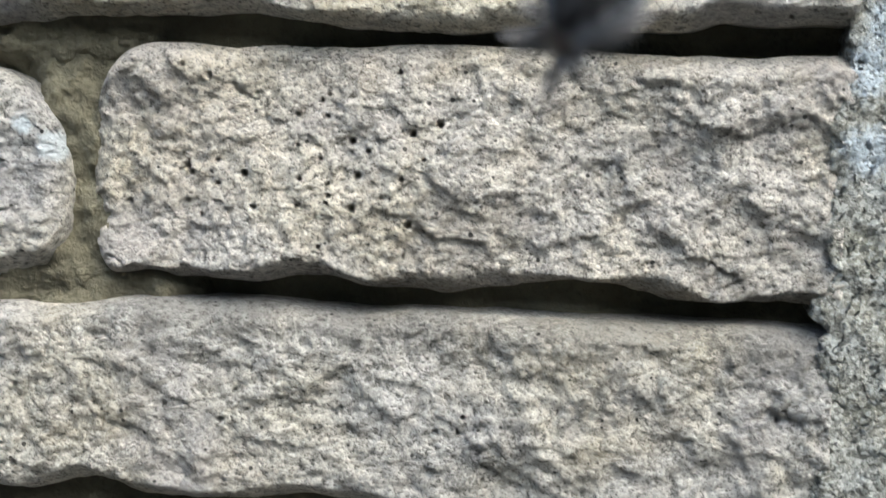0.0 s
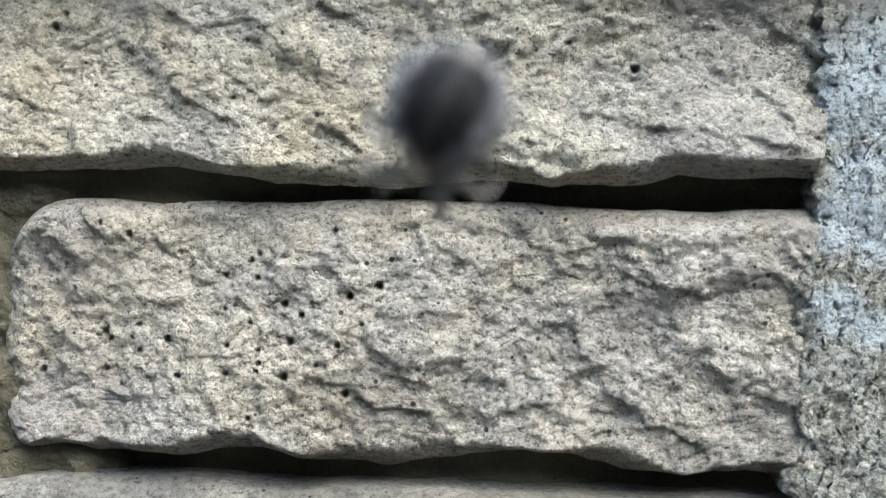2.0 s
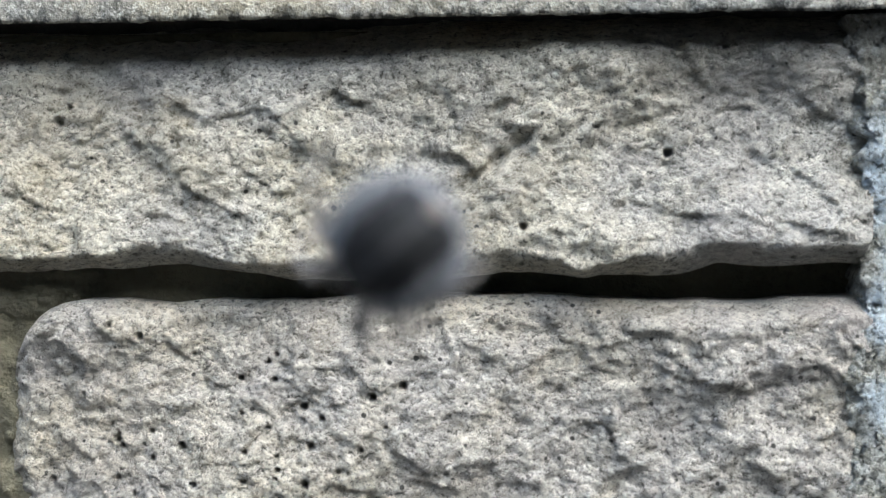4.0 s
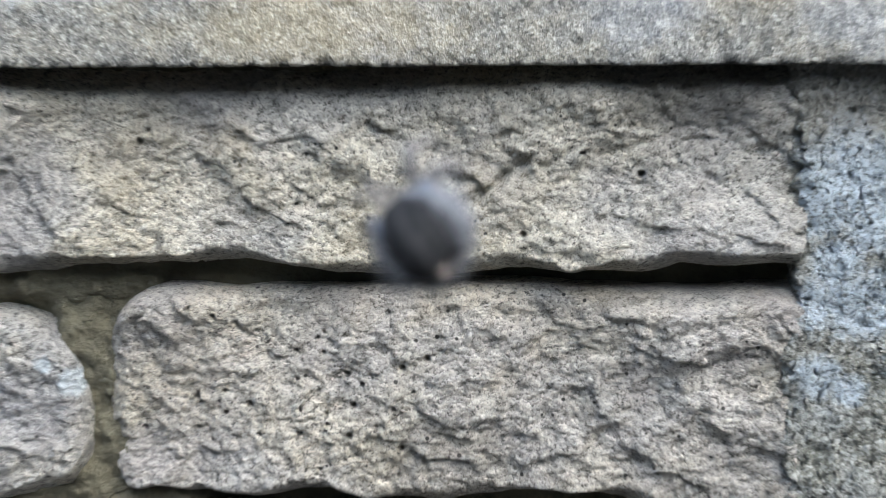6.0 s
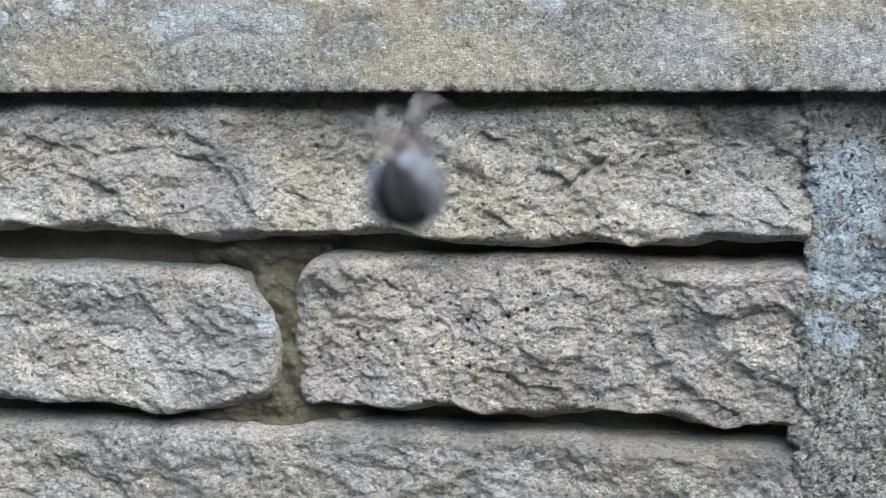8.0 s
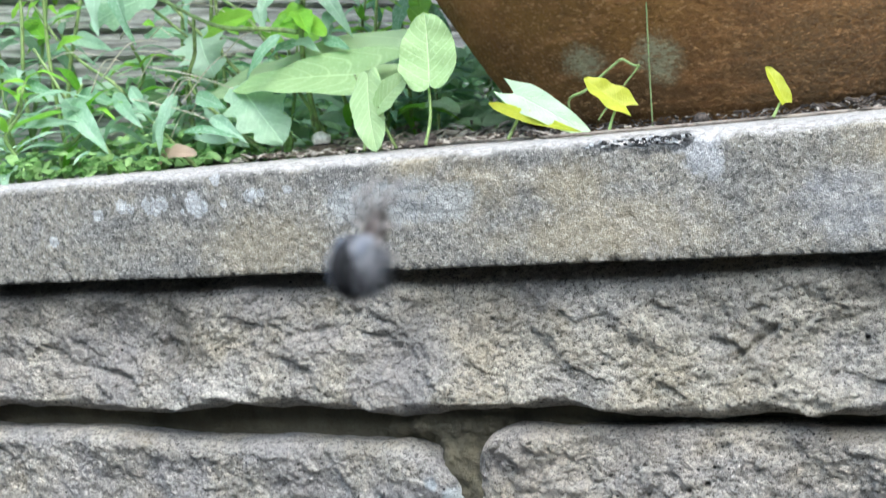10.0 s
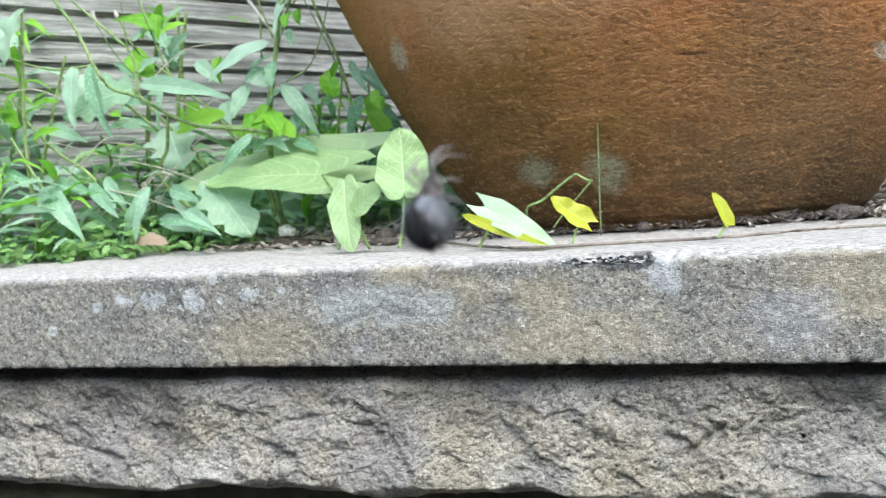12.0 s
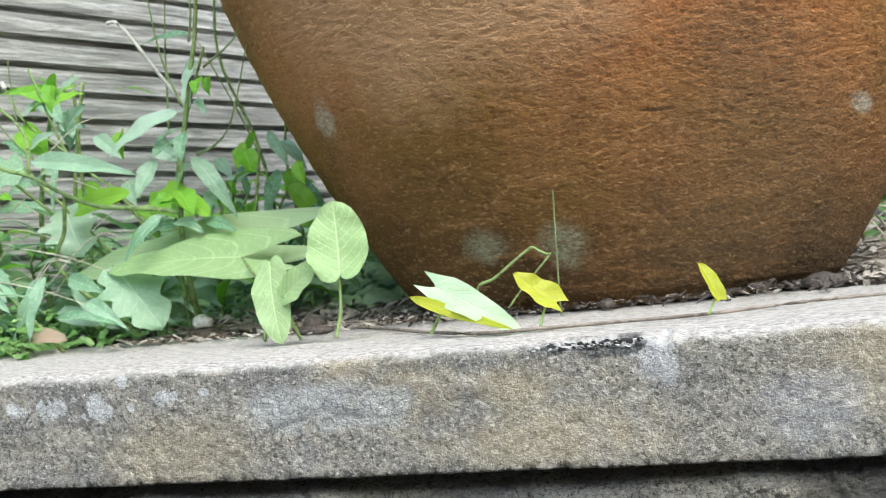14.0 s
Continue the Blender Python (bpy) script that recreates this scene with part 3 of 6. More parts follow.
def stone_block(x0, x1, zb, zt, corner, seed, parent, pitch=0.0007, pits=30, pit_zone=(0, 1), label="", ends=(1, 1), scars=(), tint=(1, 1, 1), brow=(0.006, 0.006), lip=0.0):
    """A pitch-faced walling block. zb, zt: heights of the lower and upper edge from end to end; corner: radii tl, tr, br, bl."""
    n, m = max(8, int((x1 - x0) / pitch)), max(6, int((zt[0] - zb[0]) / pitch))
    u = np.linspace(0, 1, n)
    xs = x0 + (x1 - x0) * u
    top = np.interp(u, np.linspace(0, 1, len(zt)), zt) + 0.0022 * fbm(xs, 0 * xs, 0.03, seed + 5, 4)
    low = np.interp(u, np.linspace(0, 1, len(zb)), zb) + 0.0065 * fbm(xs, 0 * xs, 0.035, seed + 9, 4, 0.45)
    tl, tr, br, bl = corner
    dl, dr = xs - x0, x1 - xs

    def round_off(d, r):
        d = np.clip(d, 0, r)
        return r - np.sqrt(np.maximum(r * r - (r - d) ** 2, 0))

    top = top - round_off(dl, tl) - round_off(dr, tr)
    low = low + round_off(dl, bl) + round_off(dr, br)
    v = np.linspace(0, 1, m)
    x = np.repeat(xs[:, None], m, 1)
    z = low[:, None] + (top - low)[:, None] * v
    side = fbm(0 * z, z, 0.03, seed + 3, 4)
    x = x + 0.003 * side * (ease(1 - dl / 0.02) + ease(1 - dr / 0.02))[:, None]
    e_top, e_low = (top[:, None] - z), (z - low[:, None])
    ragged = 0.0055 + 0.006 * fbm(x, 0 * z, 0.022, seed + 17, 3)
    roll = brow[0] * (1 - np.clip(e_top / brow[1], 0, 1)) ** 2
    roll = roll + 0.011 * (1 - np.clip(e_low / np.maximum(ragged, 0.0015), 0, 1)) ** 1.6
    roll = roll + 0.007 * (ends[0] * (1 - np.clip(dl / 0.009, 0, 1)) ** 2 + ends[1] * (1 - np.clip(dr / 0.007, 0, 1)) ** 2)[:, None]
    wx, wz = x + 0.0022 * fbm(x, z, 0.008, seed + 61, 3, 0.6), z + 0.0022 * fbm(x, z, 0.008, seed + 67, 3, 0.6)
    h = 0.0085 * fbm(wx, wz * 1.2, 0.045, seed + 71, 3, 0.45) + 0.0010 * facets(wx * 0.75, wz * 1.1 + wx * 0.3, 0.014, seed + 73)
    h = h + 0.0026 * fbm(wx + 0.4 * wz, wz * 1.1 - 0.3 * wx, 0.013, seed + 75, 4, 0.55)
    h = h - 0.0034 * np.clip(fbm(wx, wz * 1.2, 0.020, seed + 77, 2) - 0.12, 0, 1)
    tilt = 0.9 * value_noise(x / 0.03, z / 0.03, seed + 85)
    broken = np.clip(fbm(x, z, 0.012, seed + 87, 3) * 2.2 + 0.35, 0, 1)
    h = h + 0.0004 * broken * ledges(wx * 0.9, wz + tilt * (x - x0), 0.0110, seed + 79) + 0.0004 * broken * ledges(wx, wz - tilt * (x - x0), 0.0046, seed + 80)
    h = h + 0.0008 * grains(wx * 0.8 + wz * 0.2, wz, 0.0046, seed + 81) + 0.0007 * grains(wx * 0.85, wz - 0.2 * wx, 0.0025, seed + 82) + 0.0006 * facets(wx * 0.8 - wz * 0.2, wz, 0.0034, seed + 83)
    h = h + 0.0011 * fbm(wx, wz, 0.0042, seed + 86, 2, 0.6)
    h = h * (0.45 + 0.55 * ease(np.minimum(e_top, e_low) / 0.007))
    y = -0.0015 - h + roll - lip * ease(1 - e_low / 0.034)
    for ax, az, bx, bz, deep, wide in scars:
        s = np.clip(((x - ax) * (bx - ax) + (z - az) * (bz - az)) / ((bx - ax) ** 2 + (bz - az) ** 2), 0, 1)
        d = np.hypot(x - ax - s * (bx - ax), z - az - s * (bz - az)) + 0.0012 * fbm(x, z, 0.004, seed + 91, 3)
        y = y + 0.6 * deep * (0.4 + 0.6 * np.sin(math.pi * s)) * np.exp(-(d / wide) ** 2)
    rng = random.Random(seed)
    for _ in range(pits):
        px = x0 + (x1 - x0) * rng.uniform(*pit_zone)
        pz = rng.uniform(zb[0] + 0.006, zt[0] - 0.004)
        r = rng.choice((0.0005, 0.0005, 0.0006, 0.0007, 0.0010))
        i0, i1 = np.searchsorted(xs, px - 0.004), np.searchsorted(xs, px + 0.004)
        d = np.hypot(x[i0:i1] - px, z[i0:i1] - pz) / r
        y[i0:i1] += 0.0045 * np.clip((1.2 - d) * 2.2, 0, 1)
    ob = solid_sheet("stone", x, y, z, 0.07, STONE, parent, label)
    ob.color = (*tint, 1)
    return ob


# ---------------------------------------------------------------- ground
gb = bmesh.new()
bmesh.ops.create_grid(gb, x_segments=2, y_segments=2, size=600)
ground = part("ground", gb, PAVING)
tagged(ground, "grey paved yard in front of the stone wall", "ground", kind="structure")

# ---------------------------------------------------------------- wall
wall = tagged(new("wall_front"), "low garden wall of rough-faced buff stone blocks", "wall", kind="structure")
wall.location = (0, 0, 0)


def wall_part(name, x0, x1, z0, z1, y, amp, mat, seed, back, pitch, label=""):
    n, m = int((x1 - x0) / pitch) + 2, int((z1 - z0) / pitch) + 2
    x, z = np.meshgrid(np.linspace(x0, x1, n), np.linspace(z0, z1, m), indexing="ij")
    yy = y + amp * fbm(x, z, 0.02, seed, 4)
    return solid_sheet(name, x, yy, z, back, mat, wall, label)


# bedded close to the face at the upper joint's left, washed out deep further on
x, z = np.meshgrid(np.linspace(-1.4, 1.2, 440), np.linspace(0.0, 0.594, 130), indexing="ij")
near = ease((0.035 - x) / 0.07) * ease((z - 0.500) / 0.012)
solid_sheet("mortar", x, 0.0205 - 0.0065 * near + (0.008 - 0.006 * near) * fbm(x, z, 0.02, 3, 4), z, 0.12, MORTAR, wall)
# dark bedding strip, the overhang's shade painted into its colour
wall_part("bedding_mortar", -1.39, 1.19, 0.578, 0.6025, 0.0245, 0.003, SHADED_MORTAR, 13, 0.040, 0.002)
# upright joints, filled closer to the face
for xc, z0, z1, seed, wide in ((-0.1120, 0.425, 0.535, 8, 0.010), (-0.4080, 0.355, 0.445, 9, 0.010), (-0.1200, 0.428, 0.462, 14, 0.030), (-0.1250, 0.508, 0.540, 15, 0.026)):
    x, z = np.meshgrid(np.linspace(xc - 0.04 - wide, xc + 0.04 + wide, 100), np.linspace(z0, z1, 90), indexing="ij")
    off = np.abs(x - xc + 0.008 * fbm(x, z, 0.02, seed, 3)) - wide
    fill = 0.0065 + 0.030 * ease(off / 0.030) + 0.012 * ease((np.abs(z - (z0 + z1) / 2) - (z1 - z0) / 2 + 0.012) / 0.012) + 0.006 * fbm(x, z, 0.012, seed + 2, 5, 0.6)
    solid_sheet("mortar", x, fill, z, 0.07, MORTAR, wall)
top_z = (0.5990, 0.5992)
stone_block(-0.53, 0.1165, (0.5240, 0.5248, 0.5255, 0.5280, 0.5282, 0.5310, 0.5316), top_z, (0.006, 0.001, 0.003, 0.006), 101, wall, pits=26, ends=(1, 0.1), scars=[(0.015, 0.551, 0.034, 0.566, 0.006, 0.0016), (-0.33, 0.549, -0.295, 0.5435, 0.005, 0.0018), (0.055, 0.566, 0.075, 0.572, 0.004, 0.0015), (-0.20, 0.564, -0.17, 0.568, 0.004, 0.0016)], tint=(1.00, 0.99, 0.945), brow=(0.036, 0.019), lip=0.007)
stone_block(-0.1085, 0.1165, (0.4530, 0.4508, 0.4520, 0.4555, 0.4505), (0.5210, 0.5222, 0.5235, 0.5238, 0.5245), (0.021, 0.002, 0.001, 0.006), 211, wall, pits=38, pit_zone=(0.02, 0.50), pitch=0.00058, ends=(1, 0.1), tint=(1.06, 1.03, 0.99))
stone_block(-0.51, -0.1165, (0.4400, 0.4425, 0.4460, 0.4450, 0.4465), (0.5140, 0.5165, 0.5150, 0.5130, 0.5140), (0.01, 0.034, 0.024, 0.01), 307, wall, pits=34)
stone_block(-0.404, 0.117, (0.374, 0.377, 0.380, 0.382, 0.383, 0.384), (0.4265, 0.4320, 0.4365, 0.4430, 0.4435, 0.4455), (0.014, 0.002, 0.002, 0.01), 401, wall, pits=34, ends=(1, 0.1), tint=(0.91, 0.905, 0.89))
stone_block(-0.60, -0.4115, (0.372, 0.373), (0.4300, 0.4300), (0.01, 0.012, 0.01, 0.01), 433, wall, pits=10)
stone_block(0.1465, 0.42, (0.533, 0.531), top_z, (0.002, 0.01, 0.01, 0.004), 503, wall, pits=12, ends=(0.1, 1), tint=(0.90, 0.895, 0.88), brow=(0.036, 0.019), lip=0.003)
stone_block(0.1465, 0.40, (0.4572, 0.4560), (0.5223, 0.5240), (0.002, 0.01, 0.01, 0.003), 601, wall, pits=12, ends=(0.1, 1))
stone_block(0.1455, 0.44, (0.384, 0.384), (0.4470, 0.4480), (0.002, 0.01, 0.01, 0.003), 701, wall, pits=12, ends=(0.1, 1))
# the pointing that rises from course to course, grown over with lichen
n, m = 70, 320
u, z = np.meshgrid(np.linspace(0, 1, n), np.linspace(0.30, 0.594, m), indexing="ij")
edge_l = 0.1130 + 0.005 * fbm(0 * z, z, 0.018, 31, 3) + 0.0045 * fbm(0.1 * u, z, 0.0045, 33, 3, 0.7)
edge_r = 0.1515 + 0.007 * fbm(0 * z, z, 0.020, 37, 3) + 0.0060 * fbm(0.1 * u, z, 0.0050, 39, 3, 0.7)
x = edge_l + (edge_r - edge_l) * u
round_edge = 0.002 * (1 - np.clip(np.minimum(u, 1 - u) * 12, 0, 1)) ** 2
y = -0.0028 + 0.0035 * fbm(x, z, 0.02, 41, 4, 0.6) - 0.0006 * grains(x, z, 0.0022, 47) - 0.0004 * grains(x, z, 0.0045, 46) + 0.0013 * fbm(x, z, 0.006, 49, 3) + round_edge
solid_sheet("pointing", x, y, z, 0.03, LICHEN_MORTAR, wall, "wide upright mortar joint covered in grey-blue lichen")
# courses and ends beyond what the camera sees
rng = random.Random(5)
for row in range(9):
    zt0 = (0.594, 0.521, 0.440, 0.371, 0.297, 0.223, 0.149, 0.075, 0.0)[row]
    zb0 = (0.529, 0.449, 0.380, 0.305, 0.231, 0.157, 0.083, 0.004, 0)[row]
    if row == 8:
        break
    left = -0.540 if row == 0 else -0.520 if row == 1 else -0.61 if row == 2 else None
    right = 0.43 if row == 0 else 0.41 if row == 1 else 0.45 if row == 2 else None
    spans = [(-1.38, left, -1), (right, 1.18, 1)] if left else [(-1.38, 1.18, 0)]
    for a, b, _ in spans:
        xx = a + (0.0 if row % 2 else -0.1)
        while xx < b - 0.05:
            ln = rng.choice((0.22, 0.30, 0.44))
            e0, e1 = max(xx, a), min(xx + ln, b)
            if e1 - e0 > 0.06:
                stone_block(e0 + 0.004, e1 - 0.004, (zb0, zb0), (zt0, zt0), (0.008, 0.008, 0.006, 0.006), rng.randrange(9999), wall, pitch=0.004, pits=0)
            xx += ln


# ---------------------------------------------------------------- coping
def coping_stone(x0, x1, pitch, label):
    depth0, depth1, z0, z1 = -0.0110, 0.262, 0.5938, 0.6445
    front = int((z1 - z0) / pitch)
    prof = [(0.05, z0 + 0.008), (0.02, z0 + 0.008), (0.004, z0 + 0.0078), (-0.005, z0 + 0.0050)]
    prof += [(depth0 + 0.0008, z0 + 0.0002), (depth0 + 0.0001, z0 + 0.0007)]
    prof += [(depth0, z0 + 0.0014 + (z1 - z0 - 0.0054) * k / front) for k in range(front + 1)]
    prof += [(depth0 + 0.0008, z1 - 0.0022), (depth0 + 0.0025, z1 - 0.0006)]
    prof += [(depth0 + 0.005 + (depth1 - depth0 - 0.005) * (k / 40) ** 1.3, z1) for k in range(41)]
    prof += [(depth1, z0 + 0.008), (0.16, z0 + 0.008)]
    prof = np.array(prof)
    n = int((x1 - x0) / pitch)
    xs = np.linspace(x0, x1, n)
    x, py = np.meshgrid(xs, prof[:, 0], indexing="ij")
    _, pz = np.meshgrid(xs, prof[:, 1], indexing="ij")
    on_front = (py <= depth0 + 0.0031)
    y = py + np.where(on_front, 0.0012 * fbm(x, pz, 0.03, 77, 4) + 0.0007 * fbm(x, pz, 0.004, 79, 3, 0.6), 0)
    seam = 0.6145 + 0.085 * (x + 0.17) + 0.007 * fbm(x, pz, 0.022, 71, 5, 0.65)
    span = ease((x + 0.185) / 0.02) * ease((-0.045 - x) / 0.02)
    flake = ease((pz - seam) / 0.0012) * ease((seam + 0.016 + 0.012 * fbm(x, pz, 0.02, 73, 3) - pz) / 0.006) * span
    groove = np.exp(-((pz - seam + 0.0003) / 0.0006) ** 2) * span * np.clip(0.5 + 2.0 * fbm(x, 0 * x, 0.010, 69, 3), 0, 1)
    y = y + np.where(on_front, 0.00025 * groove - 0.0004 * flake - 0.0002 * grains(x, pz, 0.0024, 75), 0)
    low_edge = np.exp(-((pz - z0) / 0.0022) ** 2)
    top_edge = np.exp(-((pz - z1) / 0.003) ** 2) * (py < 0.0)
    chip = np.clip(fbm(x, 0 * x, 0.012, 83, 4, 0.6) - 0.05, 0, 1)
    nick = np.exp(-((x - 0.003) / 0.028) ** 2) * np.clip(0.35 + fbm(x, 0 * x, 0.008, 89, 4), 0, 1)
    y = y + low_edge * (chip * 0.001 + 0.0028 * np.clip(fbm(x, 0 * x, 0.003, 87, 2) - 0.08, 0, 1)) + top_edge * (chip * 0.004 + nick * 0.007)
    z = pz + low_edge * (0.0005 * fbm(x, 0 * x, 0.006, 91, 4, 0.7)) - top_edge * (0.0018 * np.abs(fbm(x, 0 * x, 0.03, 93, 4)) + nick * 0.0045)
    z = z + np.where(py > -0.01, 0.0008 * fbm(x, py * 1.5, 0.010, 97, 4, 0.6), 0) * (pz > z1 - 0.001)
    k = prof.shape[0]
    verts = np.stack([x, y, z], -1).reshape(-1, 3)
    faces = sheet_faces(n, k)[:, ::-1].tolist()
    faces += [[i * k + k - 1, i * k, (i + 1) * k, (i + 1) * k + k - 1][::-1] for i in range(n - 1)]
    faces += [list(range(k)), [(n - 1) * k + j for j in range(k)][::-1]]
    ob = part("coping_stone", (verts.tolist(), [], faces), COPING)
    return tagged(ob, label, "coping stone", "coping stones on the wall")


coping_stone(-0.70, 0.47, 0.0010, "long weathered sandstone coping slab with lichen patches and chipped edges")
coping_stone(-1.38, -0.706, 0.02, "weathered sandstone coping slab")
coping_stone(0.476, 1.18, 0.02, "weathered sandstone coping slab")

# ---------------------------------------------------------------- raised bed behind the wall
n, m = 160, 110
x, yb = np.meshgrid(np.linspace(-1.38, 1.18, n), np.linspace(0.262, 2.44, m), indexing="ij")
z = 0.641 + 0.012 * fbm(x, yb, 0.10, 51, 4) + 0.010 * ease((yb - 0.35) / 0.3)
bed_faces = sheet_faces(n, m)
bed = part("bed_soil", (np.stack([x, yb, z], -1).reshape(-1, 3).tolist(), [], bed_faces.tolist()), SOIL)
tagged(bed, "dry brown soil of the raised bed", "soil", kind="structure")


# ---------------------------------------------------------------- fence
FENCE_ANGLE = 76.0
fence = tagged(new("fence"), "silvery weathered timber slat fence", "fence", kind="structure")
fence.matrix_world = pose(-0.53, 0.45, 0.0, 0, 0, FENCE_ANGLE)


def slat(length, height, thick):
    bm = bmesh.new()
    outline = [(0, 0), (-thick * 0.75, 0.0012), (-thick, 0.0035), (-thick, height * 0.42), (-thick * 0.72, height * 0.48), (-thick * 0.78, height * 0.55), (-thick * 0.55, height - 0.002), (-thick * 0.3, height), (0, height)]
    rows = []
    for px in (-0.44, -0.2, 0.1, 0.5, 0.9, length - 0.44):
        rows.append([bm.verts.new((px, -py, pz)) for py, pz in outline])
    for a, b in zip(rows, rows[1:]):
        for i in range(len(outline)):
            j = (i + 1) % len(outline)
            bm.faces.new((a[i], b[i], b[j], a[j]))
    bm.faces.new(rows[0][::-1])
    bm.faces.new(rows[-1])
    bmesh.ops.recalc_face_normals(bm, faces=bm.faces)
    me = bpy.data.meshes.new("slat")
    bm.to_mesh(me)
    bm.free()
    me.materials.append(WOOD)
    return me


slat_mesh = slat(1.99, 0.0162, 0.018)
rng = random.Random(12)
for k in range(1, 36):
    s = new("slat", slat_mesh)
    s.parent = fence
    s.matrix_basis = pose(rng.uniform(-0.02, 0.02), rng.uniform(-0.0008, 0.0008), 0.628 + 0.0215 * k, rng.uniform(-0.6, 0.6), 0, rng.uniform(-0.05, 0.05))
backing = bmesh.new()
bmesh.ops.create_cube(backing, size=1, matrix=Matrix.Translation((0.555, 0.012, 1.025)) @ Matrix.Diagonal((1.95, 0.012, 0.75, 1)))
part("backing_board", backing, WOOD, fence, smooth=False)


# ---------------------------------------------------------------- flower pot
def lathe(profile, turns=160):
    verts, faces = [], []
    k = len(profile)
    for i in range(turns):
        a = 2 * math.pi * i / turns
        for r, z in profile:
            wob = 1 + 0.0015 * math.sin(3 * a + z * 9) + 0.001 * math.sin(7 * a)
            verts.append((r * math.cos(a) * wob, r * math.sin(a) * wob, z))
    for i in range(turns):
        for j in range(k - 1):
            a, b = i * k + j, ((i + 1) % turns) * k + j
            faces.append((a, b, b + 1, a + 1))
    return verts, [], faces


pot = tagged(new("flower_pot"), "large rounded terracotta flower pot with lichen spots, standing on the coping", "flower pot")
pot.location = (-0.0775, 0.3423, 0.6455)
outer = [(0.0, 0.0), (0.10, 0.0), (0.124, 0.0), (0.1275, 0.0015), (0.1290, 0.004)]
for k in range(1, 41):
    s = k * 0.0085 / 0.1
    r = 0.1292 + 0.0704 * s - 0.0086 * s * s - 0.0016 * max(0, s - 1.8) ** 2
    outer.append((r, 0.0085 * k))
rim = outer[-1][0]
lip = [(rim - 0.0035, 0.340), (rim + 0.0005, 0.3402), (rim + 0.012, 0.345), (rim + 0.016, 0.352), (rim + 0.016, 0.378), (rim + 0.012, 0.385), (rim - 0.008, 0.386), (rim - 0.014, 0.380), (rim - 0.0145, 0.342), (rim - 0.0035, 0.340)]
outer += [(rim - 0.016, 0.34), (rim - 0.018, 0.33), (rim - 0.05, 0.18), (rim - 0.12, 0.03), (0.0, 0.025)]


def pot_shell(profile):
    """The pot's body, its wall finely pitted on the side that faces the yard."""
    r_of, z_of = np.array([p[0] for p in profile]), np.array([p[1] for p in profile])
    run = np.concatenate([[0], np.cumsum(np.hypot(np.diff(r_of), np.diff(z_of)))])
    grainy = (z_of > 0.001) & (z_of < 0.225) & (np.arange(len(z_of)) < 45)
    first, last = run[grainy][0], run[grainy][-1]
    steps = np.concatenate([run[run < first], np.arange(first, last, 0.0007), run[run >= last]])
    r, z = np.interp(steps, run, r_of), np.interp(steps, run, z_of)
    a = np.concatenate([np.linspace(-3.30, 0.16, 980), np.linspace(0.16, 2 * math.pi - 3.30, 60)[1:-1]])
    aa, rr = np.meshgrid(a, r, indexing="ij")
    _, zz = np.meshgrid(a, z, indexing="ij")
    _, ss = np.meshgrid(a, steps, indexing="ij")
    arc = aa * 0.19
    pit = np.clip(grains(arc * 0.5, zz, 0.0019, 61) - 0.45, 0, 1) + np.clip(grains(arc * 0.45, zz * 1.1, 0.0027, 63) - 0.55, 0, 1)
    rough = 0.0005 * fbm(arc * 0.5, zz, 0.005, 65, 3, 0.65) + 0.0003 * facets(arc * 0.6, zz, 0.004, 67) - 0.0022 * pit
    hole = np.clip(grains(arc * 0.5, zz, 0.0065, 71) - 0.74, 0, 1)
    rough = rough - 0.003 * hole
    on = ease((ss - first) / 0.004) * ease((last - ss) / 0.01) * ease((aa + 3.30) / 0.05) * ease((0.16 - aa) / 0.05)
    rr = rr * (1 + 0.0015 * np.sin(3 * aa + zz * 9)) + rough * on * (rr > 0.05)
    n, k = rr.shape
    verts = np.stack([rr * np.cos(aa), rr * np.sin(aa), zz], -1).reshape(-1, 3)
    i, j = np.meshgrid(np.arange(n), np.arange(k - 1), indexing="ij")
    lo, hi = (i * k + j).ravel(), (((i + 1) % n) * k + j).ravel()
    faces = np.stack([lo, hi, hi + 1, lo + 1], 1)
    me = bpy.data.meshes.new("pot_body")
    me.vertices.add(len(verts))
    me.vertices.foreach_set("co", verts.ravel())
    me.loops.add(faces.size)
    me.loops.foreach_set("vertex_index", faces.ravel().astype(np.int32))
    me.polygons.add(len(faces))
    me.polygons.foreach_set("loop_start", (np.arange(len(faces)) * 4).astype(np.int32))
    me.polygons.foreach_set("use_smooth", np.ones(len(faces), bool))
    me.update(calc_edges=True)
    me.validate()
    me.materials.append(TERRACOTTA)
    ob = new("pot_body", me)
    ob.parent = pot
    return ob


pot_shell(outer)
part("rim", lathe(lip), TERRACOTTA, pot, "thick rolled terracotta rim")


